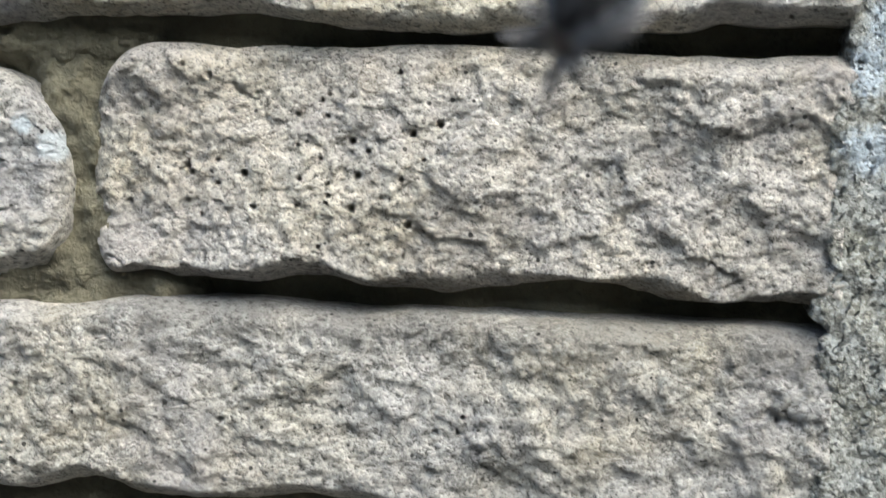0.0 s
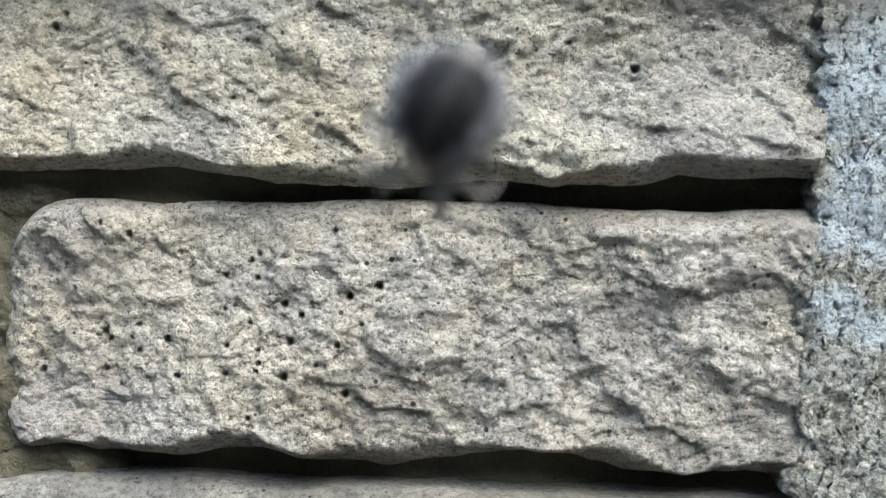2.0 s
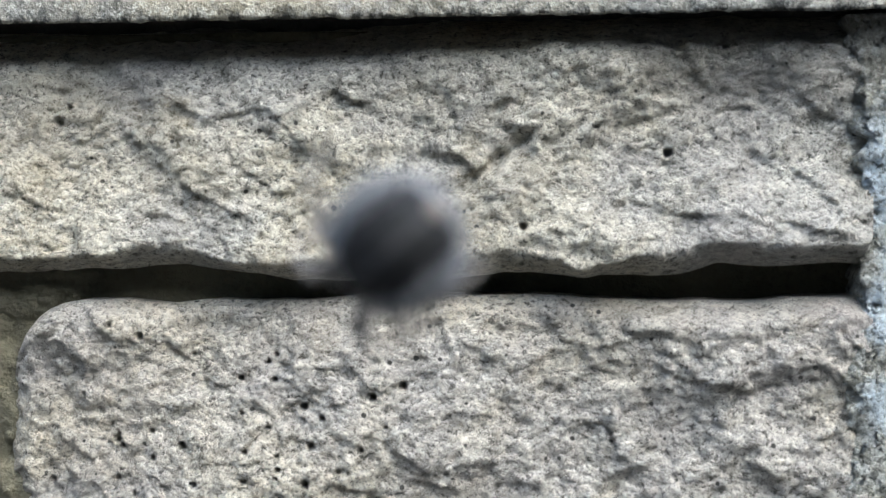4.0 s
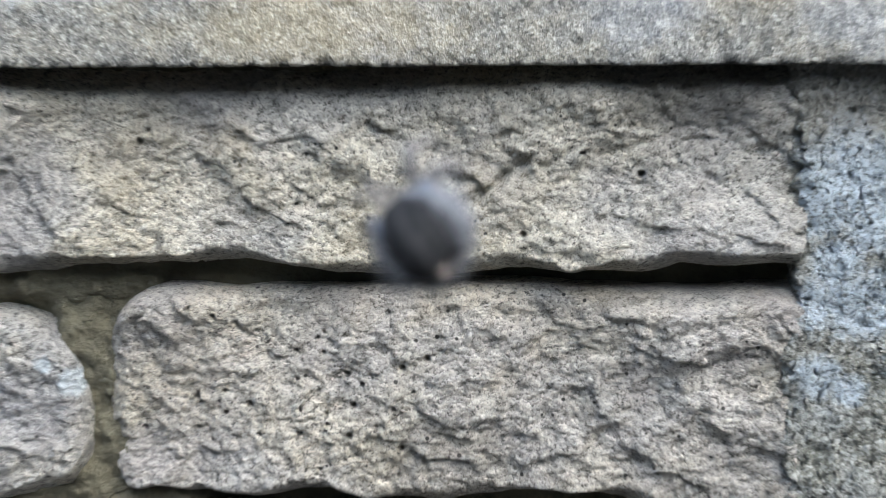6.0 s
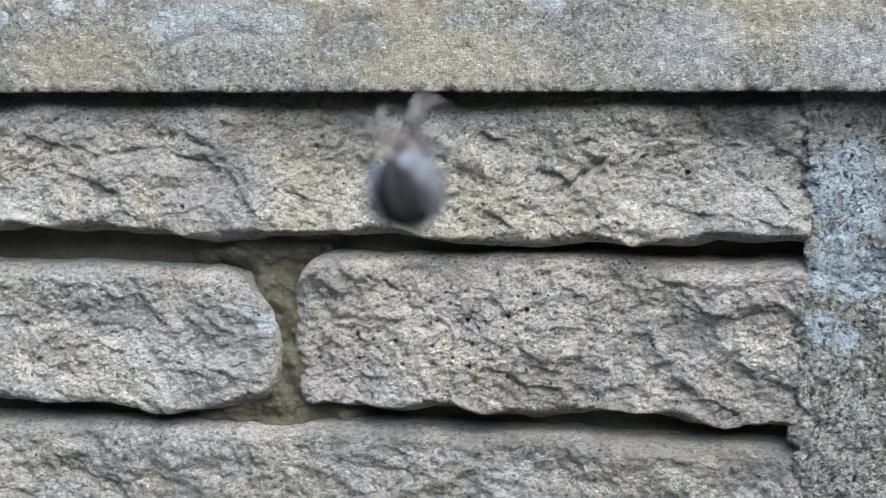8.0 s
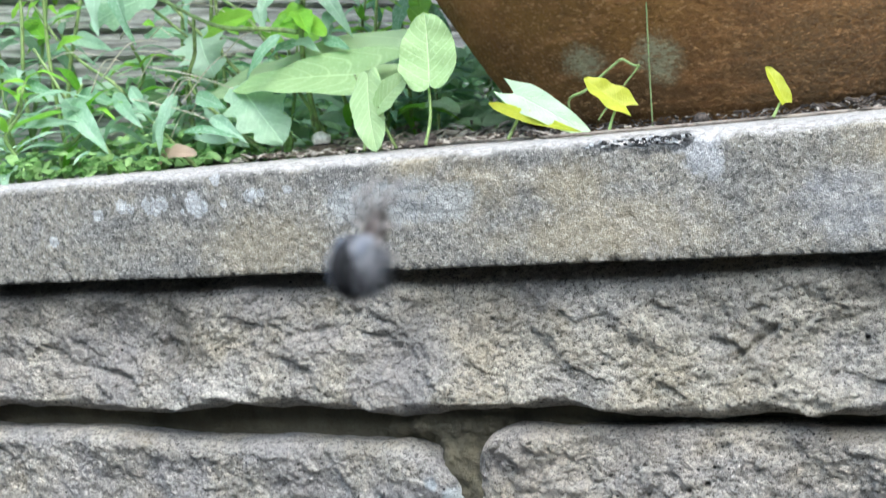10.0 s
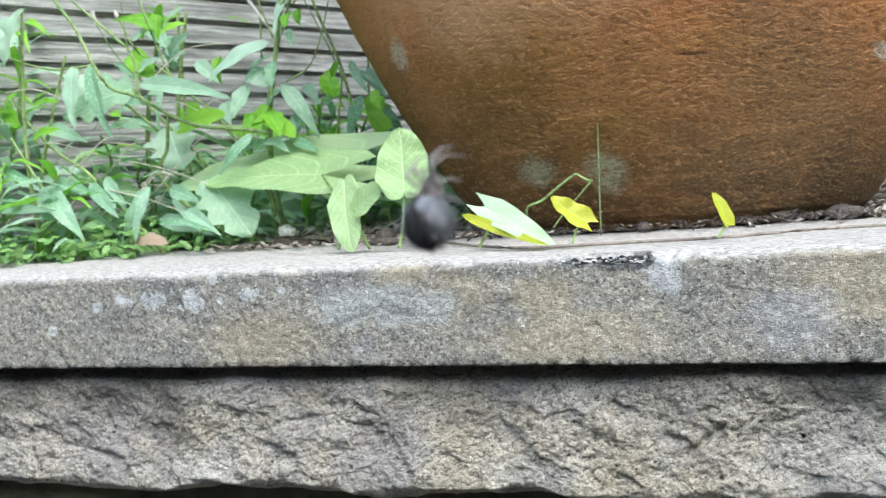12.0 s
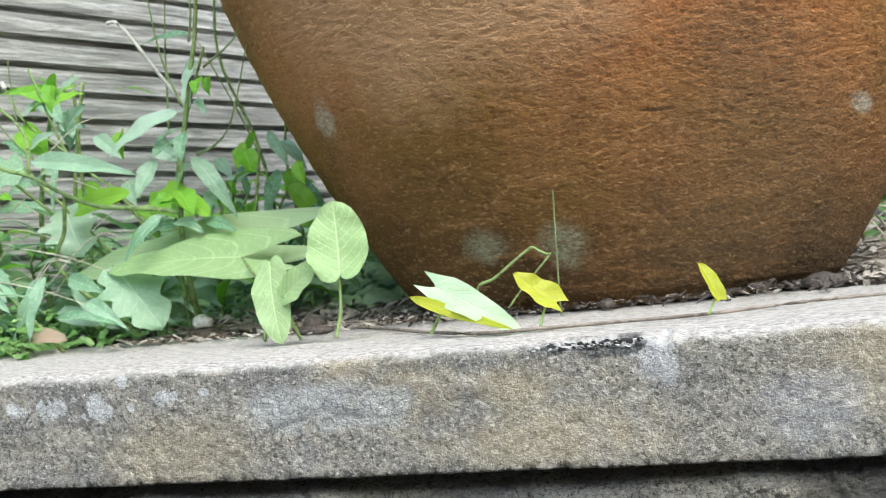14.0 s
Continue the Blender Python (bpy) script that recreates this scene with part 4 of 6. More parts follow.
# ---------------------------------------------------------------- plants
def tube(points, r0, r1, sides=6):
    """A tapering stalk along points, as (verts, [], faces)."""
    pts = [Vector(p) for p in points]
    fine = []
    for i in range(len(pts) - 1):
        a, b = pts[i], pts[i + 1]
        a0, b1 = pts[max(i - 1, 0)], pts[min(i + 2, len(pts) - 1)]
        for k in range(5):
            t = k / 5
            fine.append(0.5 * ((2 * a) + (b - a0) * t + (2 * a0 - 5 * a + 4 * b - b1) * t * t + (3 * a - a0 - 3 * b + b1) * t ** 3))
    fine.append(pts[-1])
    verts, faces = [], []
    for i, p in enumerate(fine):
        d = (fine[min(i + 1, len(fine) - 1)] - fine[max(i - 1, 0)]).normalized()
        s = d.orthogonal().normalized()
        c = d.cross(s)
        r = r0 + (r1 - r0) * i / (len(fine) - 1)
        for k in range(sides):
            a = 2 * math.pi * k / sides
            verts.append(p + r * (math.cos(a) * s + math.sin(a) * c))
    for i in range(len(fine) - 1):
        for k in range(sides):
            a, b = i * sides + k, i * sides + (k + 1) % sides
            faces.append((a, b, b + sides, a + sides))
    faces.append(tuple(range(sides))[::-1])
    faces.append(tuple(len(verts) - sides + k for k in range(sides)))
    return [tuple(v) for v in verts], [], faces


def outline(shape, s):
    if shape == "lance":
        return math.sin(math.pi * min(1, s ** 0.72)) ** 0.85 * (1 - 0.25 * s)
    if shape == "heart":
        return min(1.0, 0.55 + 2.2 * s) * math.sqrt(max(0, 1 - max(0, s - 0.12) ** 1.6 * 1.22)) if s < 0.97 else 0.0
    if shape == "oval":
        return math.sqrt(max(0, 1 - ((s - 0.30) / (0.70 if s > 0.30 else 0.42)) ** 2)) if s < 0.995 else 0.0
    if shape == "cordate":
        return (0.72 + 0.28 * math.sin(min(1, s / 0.28) * math.pi / 2)) * math.sqrt(max(0, 1 - max(0, s - 0.22) ** 2 / 0.61)) ** 1.15 if s < 0.995 else 0.0
    if shape == "arrow":
        return (1 - s) ** 0.62 * (0.86 + 0.14 * math.sin(math.pi * min(1, s * 2.5)))
    if shape == "lobed":
        return (0.35 + 0.75 * math.sin(math.pi * s ** 0.8)) * (1 + 0.24 * math.sin(s * 24)) * (1 if s < 0.98 else 0.2)
    return math.sin(math.pi * s)


def leaf_geometry(base, tip, width, face, shape="lance", bend=0.0, fold=0.2, twist=0.0, seed=0):
    """Grid of a leaf from its base to its tip: (verts, faces, uvs). face: the way that its upper side looks."""
    base, tip, face = Vector(base), Vector(tip), Vector(face)
    axis = tip - base
    length = axis.length
    axis.normalize()
    side = axis.cross(face)
    if side.length < 1e-4:
        side = axis.orthogonal()
    side.normalize()
    up = side.cross(axis).normalized()
    nu, vs = 24 if shape in ("arrow", "cordate", "heart", "oval", "lobed") else 14, (-1, -0.96, -0.88, -0.75, -0.5, -0.25, -0.12, -0.04, 0, 0.04, 0.12, 0.25, 0.5, 0.75, 0.88, 0.96, 1) if shape == "cordate" else (-1, -0.86, -0.6, -0.25, 0, 0.25, 0.6, 0.86, 1) if shape == "arrow" else (-1, -0.6, -0.25, 0, 0.25, 0.6, 1)
    verts, faces, uvs = [], [], []
    rng = random.Random(seed)
    ph = rng.uniform(0, 6.28)
    for i in range(nu + 1):
        s = i / nu
        w = width / 2 * outline(shape, s)
        mid = base + axis * (length * s) + up * (bend * length * 4 * s * (1 - s) * 0.5 - bend * length * s * s * 0.6)
        a = twist * s
        sd, un = side * math.cos(a) + up * math.sin(a), up * math.cos(a) - side * math.sin(a)
        back = 0.0
        for v in vs:
            ripple = (0.03 if shape in ("oval", "arrow", "cordate") else 0.06) * width * math.sin(s * 15 + ph + 2.2 * v) * abs(v)
            if shape in ("heart", "oval"):
                back = -(0.20 if shape == "heart" else 0.06) * length * abs(v) ** 1.3 * max(0, 1 - s * 3.2)
            if shape == "cordate":
                lobe = 0.13 * math.sqrt(max(0, 1 - (2 * abs(v) - 1) ** 2)) - 0.05 * abs(v)
                back = -lobe * length * max(0, 1 - s * 2.4) ** 1.3
            if shape == "arrow":
                lobe = {0: 0.0, 0.25: 0.16, 0.6: 0.40, 0.86: 0.33, 1: 0.16}[abs(v)]
                back = -lobe * length * max(0, 1 - s * 2.2) ** 1.5
            verts.append(tuple(mid + sd * (w * v) + un * (fold * abs(v) * w + ripple) + axis * back))
            uvs.append((s, (v + 1) / 2))
    k = len(vs)
    for i in range(nu):
        for j in range(k - 1):
            a = i * k + j
            faces.append((a, a + 1, a + k + 1, a + k))
    return verts, faces, uvs


def leaf(parent, base, tip, width, mat, face=(0.1, -0.6, 0.8), name="leaf", label="", **shape):
    verts, faces, uvs = leaf_geometry(base, tip, width, face, **shape)
    o = Vector(parent.location)
    verts = [tuple(Vector(v) - o) for v in verts]
    ob = part(name, (verts, [], faces), mat, parent, label)
    layer = ob.data.uv_layers.new(name="UVMap")
    for lp in ob.data.loops:
        layer.data[lp.index].uv = uvs[lp.vertex_index]
    return ob


def stalk(parent, points, r0, r1, mat=None, name="stem", sides=6):
    o = Vector(parent.location)
    return part(name, tube([Vector(p) - o for p in points], r0, r1, sides), mat or STEM, parent)


def plant(name, base, label, category="plant", group=""):
    ob = tagged(new(name), label, category, group)
    ob.location = base
    return ob


def listed_leaves(p, y, rows, seed, spread=0.03):
    rng = random.Random(seed)
    for k, (x0, z0, x1, z1, w, mat) in enumerate(rows):
        dy = rng.uniform(-spread, spread)
        face = (rng.uniform(-0.3, 0.3), rng.uniform(-0.9, -0.4), rng.uniform(0.45, 0.9))
        shape = "lobed" if mat is BROAD_LEAF else "lance"
        leaf(p, (x0, y + dy * 0.3, z0), (x1, y - abs(dy), z1), w * 0.92, mat, face, shape=shape, bend=rng.uniform(0.05, 0.25), fold=rng.uniform(0.1, 0.45), twist=rng.uniform(-0.5, 0.5), seed=k)


HERB = "willowherb with narrow green leaves and thin seed pods"
GROUP = "weeds behind the coping"
tall = plant("willowherb", (-0.328, 0.245, 0.643), "tall " + HERB, group=GROUP)
stalk(tall, [(-0.328, 0.245, 0.64), (-0.323, 0.22, 0.712), (-0.309, 0.215, 0.787), (-0.2986, 0.215, 0.8305), (-0.2924, 0.215, 0.885)], 0.0019, 0.0012)
for pts in ([(-0.3071, 0.22, 0.7576), (-0.284, 0.22, 0.772), (-0.2648, 0.22, 0.828)], [(-0.3251, 0.22, 0.7754), (-0.323, 0.22, 0.82), (-0.3187, 0.22, 0.868)],
            [(-0.2977, 0.22, 0.8102), (-0.27, 0.22, 0.83), (-0.2385, 0.22, 0.88)], [(-0.3005, 0.21, 0.825), (-0.297, 0.21, 0.85), (-0.300, 0.21, 0.895)],
            [(-0.309, 0.21, 0.787), (-0.318, 0.205, 0.82), (-0.322, 0.20, 0.87)]):
    stalk(tall, pts, 0.0009, 0.0004, POD, "seed_pod", 5)
stalk(tall, [(-0.309, 0.216, 0.787), (-0.3276, 0.22, 0.809), (-0.3523, 0.22, 0.843), (-0.3623, 0.22, 0.8466)], 0.0012, 0.0013, BUD, "flower_bud", 5)
listed_leaves(tall, 0.215, [
    (-0.311, 0.784, -0.355, 0.763, 0.0157, LEAF), (-0.3, 0.815, -0.303, 0.785, 0.011, LEAF), (-0.308, 0.756, -0.279, 0.719, 0.0133, LEAF),
    (-0.302, 0.831, -0.336, 0.83, 0.0071, LEAF), (-0.314, 0.739, -0.34, 0.729, 0.018, YOUNG_LEAF), (-0.314, 0.736, -0.295, 0.72, 0.0173, YOUNG_LEAF),
    (-0.295, 0.789, -0.286, 0.78, 0.0063, LEAF), (-0.319, 0.764, -0.307, 0.766, 0.0118, LEAF), (-0.294, 0.802, -0.287, 0.79, 0.0102, YOUNG_LEAF),
    (-0.318, 0.743, -0.305, 0.752, 0.0141, LEAF), (-0.321, 0.716, -0.349, 0.711, 0.0118, LEAF), (-0.321, 0.717, -0.294, 0.711, 0.011, LEAF)], 1)

left = plant("willowherb", (-0.485, 0.31, 0.646), "bushy " + HERB, group=GROUP)
stalk(left, [(-0.485, 0.31, 0.643), (-0.485, 0.305, 0.72), (-0.475, 0.30, 0.77), (-0.46, 0.30, 0.822)], 0.0022, 0.0014)
stalk(left, [(-0.483, 0.30, 0.778), (-0.494, 0.30, 0.805), (-0.497, 0.30, 0.85)], 0.0009, 0.0004, POD, "seed_pod", 5)
stalk(left, [(-0.475, 0.30, 0.77), (-0.495, 0.29, 0.795), (-0.507, 0.28, 0.822)], 0.0009, 0.0004, POD, "seed_pod", 5)
stalk(left, [(-0.507, 0.28, 0.822), (-0.5085, 0.28, 0.826), (-0.510, 0.28, 0.832)], 0.0014, 0.0022, BUD, "flower_bud", 6)
listed_leaves(left, 0.30, [
    (-0.46, 0.816, -0.483, 0.825, 0.0151, YOUNG_LEAF), (-0.46, 0.816, -0.435, 0.824, 0.0159, YOUNG_LEAF), (-0.458, 0.816, -0.462, 0.833, 0.0151, YOUNG_LEAF),
    (-0.459, 0.814, -0.439, 0.799, 0.0186, LEAF), (-0.461, 0.814, -0.48, 0.807, 0.0133, LEAF), (-0.444, 0.806, -0.44, 0.78, 0.0204, LEAF),
    (-0.483, 0.778, -0.5, 0.793, 0.0177, LEAF), (-0.485, 0.759, -0.51, 0.753, 0.0195, LEAF), (-0.485, 0.759, -0.451, 0.767, 0.0177, LEAF),
    (-0.443, 0.754, -0.422, 0.736, 0.0204, YOUNG_LEAF), (-0.422, 0.74, -0.385, 0.744, 0.0195, YOUNG_LEAF)], 2)

back = plant("willowherb", (-0.33, 0.375, 0.645), HERB + " beside the pot", group=GROUP)
stalk(back, [(-0.335, 0.375, 0.643), (-0.3324, 0.37, 0.7192), (-0.3423, 0.37, 0.7774), (-0.3673, 0.37, 0.8463), (-0.36, 0.37, 0.92)], 0.0016, 0.0010)
stalk(back, [(-0.315, 0.38, 0.645), (-0.316, 0.38, 0.70), (-0.325, 0.38, 0.76), (-0.318, 0.38, 0.83)], 0.0013, 0.0010)
stalk(back, [(-0.34, 0.37, 0.765), (-0.355, 0.37, 0.80), (-0.385, 0.37, 0.86)], 0.0009, 0.0004, POD, "seed_pod", 5)
listed_leaves(back, 0.37, [
    (-0.349, 0.777, -0.353, 0.758, 0.0161, YOUNG_LEAF), (-0.33, 0.756, -0.332, 0.718, 0.0152, LEAF), (-0.315, 0.754, -0.305, 0.732, 0.0199, YOUNG_LEAF),
    (-0.322, 0.776, -0.301, 0.752, 0.0104, LEAF), (-0.344, 0.757, -0.371, 0.744, 0.0161, LEAF), (-0.316, 0.742, -0.289, 0.733, 0.0142, LEAF),
    (-0.359, 0.73, -0.341, 0.72, 0.0171, YOUNG_LEAF), (-0.308, 0.733, -0.288, 0.717, 0.019, LEAF), (-0.341, 0.724, -0.375, 0.703, 0.0171, LEAF),
    (-0.315, 0.718, -0.293, 0.711, 0.0142, YOUNG_LEAF)], 4)

def filled_leaves(p, rows, seed):
    rng = random.Random(seed)
    for k, (x0, z0, x1, z1, w, y, mat) in enumerate(rows):
        face = (rng.uniform(-0.25, 0.25), rng.uniform(-0.9, -0.5), rng.uniform(0.45, 0.8))
        leaf(p, (x0, y, z0), (x1, y - rng.uniform(0, 0.02), z1), w, mat, face, shape="oval" if w > 0.0125 and mat is YOUNG_LEAF else "lance", bend=rng.uniform(0.05, 0.2), fold=rng.uniform(0.1, 0.35), twist=rng.uniform(-0.3, 0.3), seed=k)


dense = plant("willowherb", (-0.44, 0.29, 0.645), "dense " + HERB, group=GROUP)
stalk(dense, [(-0.44, 0.29, 0.643), (-0.443, 0.285, 0.70), (-0.436, 0.28, 0.76), (-0.42, 0.275, 0.822)], 0.0018, 0.0012)
stalk(dense, [(-0.36, 0.285, 0.643), (-0.362, 0.28, 0.71), (-0.35, 0.275, 0.77), (-0.318, 0.26, 0.83)], 0.0014, 0.0010)
filled_leaves(dense, [
    (-0.419, 0.762, -0.419, 0.735, 0.0071, 0.235, LEAF),
    (-0.504, 0.744, -0.455, 0.739, 0.0154, 0.285, LEAF),
    (-0.490, 0.798, -0.463, 0.813, 0.0146, 0.335, LEAF),
    (-0.444, 0.790, -0.423, 0.773, 0.0168, 0.235, YOUNG_LEAF),
    (-0.440, 0.800, -0.430, 0.786, 0.0149, 0.285, LEAF),
    (-0.403, 0.816, -0.421, 0.823, 0.0064, 0.335, YOUNG_LEAF),
    (-0.314, 0.819, -0.315, 0.788, 0.0080, 0.235, LEAF),
    (-0.341, 0.801, -0.324, 0.789, 0.0061, 0.285, LEAF),
    (-0.406, 0.780, -0.381, 0.790, 0.0127, 0.335, LEAF),
    (-0.344, 0.767, -0.329, 0.757, 0.0135, 0.235, LEAF),
    (-0.398, 0.753, -0.385, 0.735, 0.0133, 0.285, LEAF),
    (-0.463, 0.689, -0.510, 0.666, 0.0117, 0.335, LEAF),
    (-0.471, 0.695, -0.458, 0.679, 0.0181, 0.235, LEAF),
    (-0.468, 0.691, -0.492, 0.648, 0.0113, 0.285, LEAF),
    (-0.514, 0.666, -0.448, 0.658, 0.0102, 0.335, LEAF),
    (-0.415, 0.687, -0.383, 0.659, 0.0105, 0.235, LEAF),], 11)

fresh = plant("willowherb", (-0.42, 0.27, 0.645), "fresh lime-tipped " + HERB, group=GROUP)
stalk(fresh, [(-0.42, 0.27, 0.643), (-0.42, 0.265, 0.72), (-0.418, 0.26, 0.825)], 0.0015, 0.0011)
stalk(fresh, [(-0.30, 0.27, 0.643), (-0.297, 0.265, 0.70), (-0.285, 0.26, 0.76)], 0.0013, 0.0010)
filled_leaves(fresh, [
    (-0.351, 0.719, -0.328, 0.714, 0.0099, 0.285, LEAF),
    (-0.357, 0.765, -0.340, 0.749, 0.0112, 0.335, LEAF),
    (-0.311, 0.727, -0.301, 0.715, 0.0121, 0.235, LEAF),
    (-0.265, 0.722, -0.278, 0.738, 0.0136, 0.285, YOUNG_LEAF),
    (-0.434, 0.793, -0.431, 0.775, 0.0098, 0.335, YOUNG_LEAF),
    (-0.248, 0.748, -0.243, 0.733, 0.0096, 0.235, YOUNG_LEAF),
    (-0.285, 0.767, -0.264, 0.746, 0.0069, 0.285, LEAF),
    (-0.343, 0.720, -0.322, 0.723, 0.0088, 0.335, YOUNG_LEAF),
    (-0.338, 0.728, -0.312, 0.729, 0.0134, 0.235, YOUNG_LEAF),
    (-0.384, 0.737, -0.348, 0.726, 0.0180, 0.285, YOUNG_LEAF),
    (-0.359, 0.823, -0.355, 0.809, 0.0100, 0.335, YOUNG_LEAF),
    (-0.417, 0.819, -0.414, 0.797, 0.0118, 0.235, YOUNG_LEAF),
    (-0.478, 0.823, -0.455, 0.822, 0.0076, 0.285, YOUNG_LEAF),
    (-0.468, 0.750, -0.433, 0.748, 0.0131, 0.335, YOUNG_LEAF),
    (-0.283, 0.758, -0.279, 0.745, 0.0131, 0.235, YOUNG_LEAF),
    (-0.503, 0.753, -0.486, 0.749, 0.0077, 0.285, YOUNG_LEAF),], 12)

edge = plant("willowherb", (-0.50, 0.20, 0.645), "pale leafy " + HERB, group=GROUP)
stalk(edge, [(-0.50, 0.20, 0.643), (-0.505, 0.20, 0.70), (-0.49, 0.20, 0.75), (-0.475, 0.20, 0.79)], 0.0018, 0.0010)
stalk(edge, [(-0.53, 0.19, 0.643), (-0.535, 0.19, 0.71), (-0.53, 0.19, 0.77), (-0.54, 0.19, 0.83)], 0.0017, 0.0010)
filled_leaves(edge, [
    (-0.469, 0.782, -0.460, 0.737, 0.0168, 0.200, LEAF),
    (-0.556, 0.825, -0.528, 0.804, 0.0182, 0.225, LEAF),
    (-0.567, 0.805, -0.542, 0.824, 0.0135, 0.210, LEAF),
    (-0.523, 0.810, -0.530, 0.796, 0.0087, 0.200, LEAF),
    (-0.569, 0.739, -0.543, 0.743, 0.0119, 0.205, LEAF),
    (-0.566, 0.723, -0.517, 0.708, 0.0133, 0.200, LEAF),
    (-0.499, 0.741, -0.459, 0.728, 0.0128, 0.200, LEAF),
    (-0.538, 0.745, -0.566, 0.735, 0.0119, 0.225, YOUNG_LEAF),
    (-0.551, 0.772, -0.559, 0.760, 0.0102, 0.220, YOUNG_LEAF),
    (-0.500, 0.697, -0.474, 0.659, 0.0213, 0.200, LEAF),
    (-0.560, 0.684, -0.501, 0.683, 0.0163, 0.205, LEAF),
    (-0.504, 0.693, -0.520, 0.667, 0.0188, 0.290, LEAF),
    (-0.409, 0.693, -0.429, 0.656, 0.0161, 0.200, LEAF),
    (-0.437, 0.668, -0.390, 0.657, 0.0147, 0.245, LEAF),
    (-0.442, 0.680, -0.415, 0.663, 0.0176, 0.290, LEAF),
    (-0.393, 0.798, -0.370, 0.803, 0.0107, 0.200, YOUNG_LEAF),
    (-0.438, 0.803, -0.417, 0.808, 0.0114, 0.245, YOUNG_LEAF),
    (-0.560, 0.762, -0.535, 0.745, 0.0136, 0.230, YOUNG_LEAF),], 13)

def traced_leaves(p, rows, seed):
    rng = random.Random(seed)
    for k, (x0, z0, x1, z1, w, y, mat) in enumerate(rows):
        face = (rng.uniform(-0.25, 0.25), rng.uniform(-0.9, -0.6), rng.uniform(0.35, 0.7))
        shape = "lobed" if mat is BROAD_LEAF else "oval" if mat is YOUNG_LEAF and w > 0.010 else "lance"
        leaf(p, (x0, y, z0), (x1, y - 0.012, z1), w, mat, face, shape=shape, bend=rng.uniform(0.04, 0.18), fold=rng.uniform(0.15, 0.4), twist=rng.uniform(-0.3, 0.3), seed=k)


low = plant("willowherb", (-0.36, 0.235, 0.645), "sprawling " + HERB, group=GROUP)
stalk(low, [(-0.482, 0.200, 0.831), (-0.464, 0.200, 0.807), (-0.451, 0.200, 0.781), (-0.438, 0.200, 0.764), (-0.416, 0.200, 0.756), (-0.391, 0.200, 0.742), (-0.367, 0.200, 0.732), (-0.331, 0.200, 0.727), (-0.312, 0.200, 0.723)], 0.0011, 0.0016)
stalk(low, [(-0.534, 0.200, 0.797), (-0.509, 0.200, 0.787), (-0.486, 0.200, 0.781), (-0.459, 0.200, 0.781), (-0.451, 0.200, 0.781)], 0.0006, 0.0009)
stalk(low, [(-0.467, 0.200, 0.829), (-0.442, 0.200, 0.808), (-0.421, 0.200, 0.789), (-0.415, 0.200, 0.776), (-0.416, 0.200, 0.756)], 0.0008, 0.0011)
stalk(low, [(-0.392, 0.201, 0.741), (-0.399, 0.208, 0.720), (-0.408, 0.215, 0.694), (-0.36, 0.235, 0.643)], 0.0012, 0.0015)
traced_leaves(low, [
    (-0.443, 0.780, -0.422, 0.727, 0.0142, 0.185, LEAF),
    (-0.410, 0.764, -0.329, 0.749, 0.0141, 0.195, LEAF),
    (-0.331, 0.757, -0.340, 0.734, 0.0131, 0.210, LEAF),
    (-0.320, 0.768, -0.330, 0.758, 0.0116, 0.215, LEAF),
    (-0.307, 0.771, -0.304, 0.752, 0.0106, 0.205, LEAF),
    (-0.317, 0.722, -0.340, 0.698, 0.0098, 0.190, LEAF),
    (-0.384, 0.779, -0.360, 0.762, 0.0112, 0.230, LEAF),
    (-0.299, 0.717, -0.274, 0.709, 0.0091, 0.210, LEAF),
    (-0.297, 0.736, -0.304, 0.719, 0.0116, 0.225, LEAF)], 3)

young = plant("willowherb", (-0.33, 0.265, 0.645), "lime-tipped young " + HERB, group=GROUP)
stalk(young, [(-0.33, 0.265, 0.643), (-0.367, 0.235, 0.732), (-0.394, 0.235, 0.756), (-0.412, 0.235, 0.774), (-0.434, 0.235, 0.829)], 0.0013, 0.0008)
stalk(young, [(-0.454, 0.234, 0.821), (-0.439, 0.234, 0.794), (-0.416, 0.234, 0.776), (-0.393, 0.234, 0.756)], 0.0006, 0.0009)
stalk(young, [(-0.464, 0.236, 0.811), (-0.447, 0.236, 0.795), (-0.429, 0.236, 0.777), (-0.412, 0.236, 0.774)], 0.0005, 0.0008)
stalk(young, [(-0.455, 0.234, 0.823), (-0.454, 0.234, 0.821), (-0.453, 0.234, 0.818)], 0.0012, 0.0018, BUD, "flower_bud", 6)
traced_leaves(young, [
    (-0.392, 0.733, -0.348, 0.739, 0.0159, 0.215, YOUNG_LEAF),
    (-0.322, 0.734, -0.293, 0.720, 0.0131, 0.215, YOUNG_LEAF),
    (-0.322, 0.734, -0.334, 0.725, 0.0116, 0.215, YOUNG_LEAF),
    (-0.372, 0.763, -0.364, 0.781, 0.0072, 0.240, YOUNG_LEAF),
    (-0.419, 0.807, -0.411, 0.822, 0.0106, 0.240, YOUNG_LEAF),
    (-0.422, 0.805, -0.440, 0.814, 0.0082, 0.240, YOUNG_LEAF),
    (-0.420, 0.808, -0.395, 0.820, 0.0107, 0.245, LEAF),
    (-0.417, 0.786, -0.393, 0.801, 0.0140, 0.245, LEAF),
    (-0.414, 0.784, -0.392, 0.787, 0.0098, 0.240, LEAF),
    (-0.441, 0.776, -0.411, 0.785, 0.0099, 0.235, LEAF),
    (-0.291, 0.756, -0.282, 0.770, 0.0111, 0.260, YOUNG_LEAF),
    (-0.278, 0.771, -0.260, 0.747, 0.0079, 0.260, LEAF)], 4)

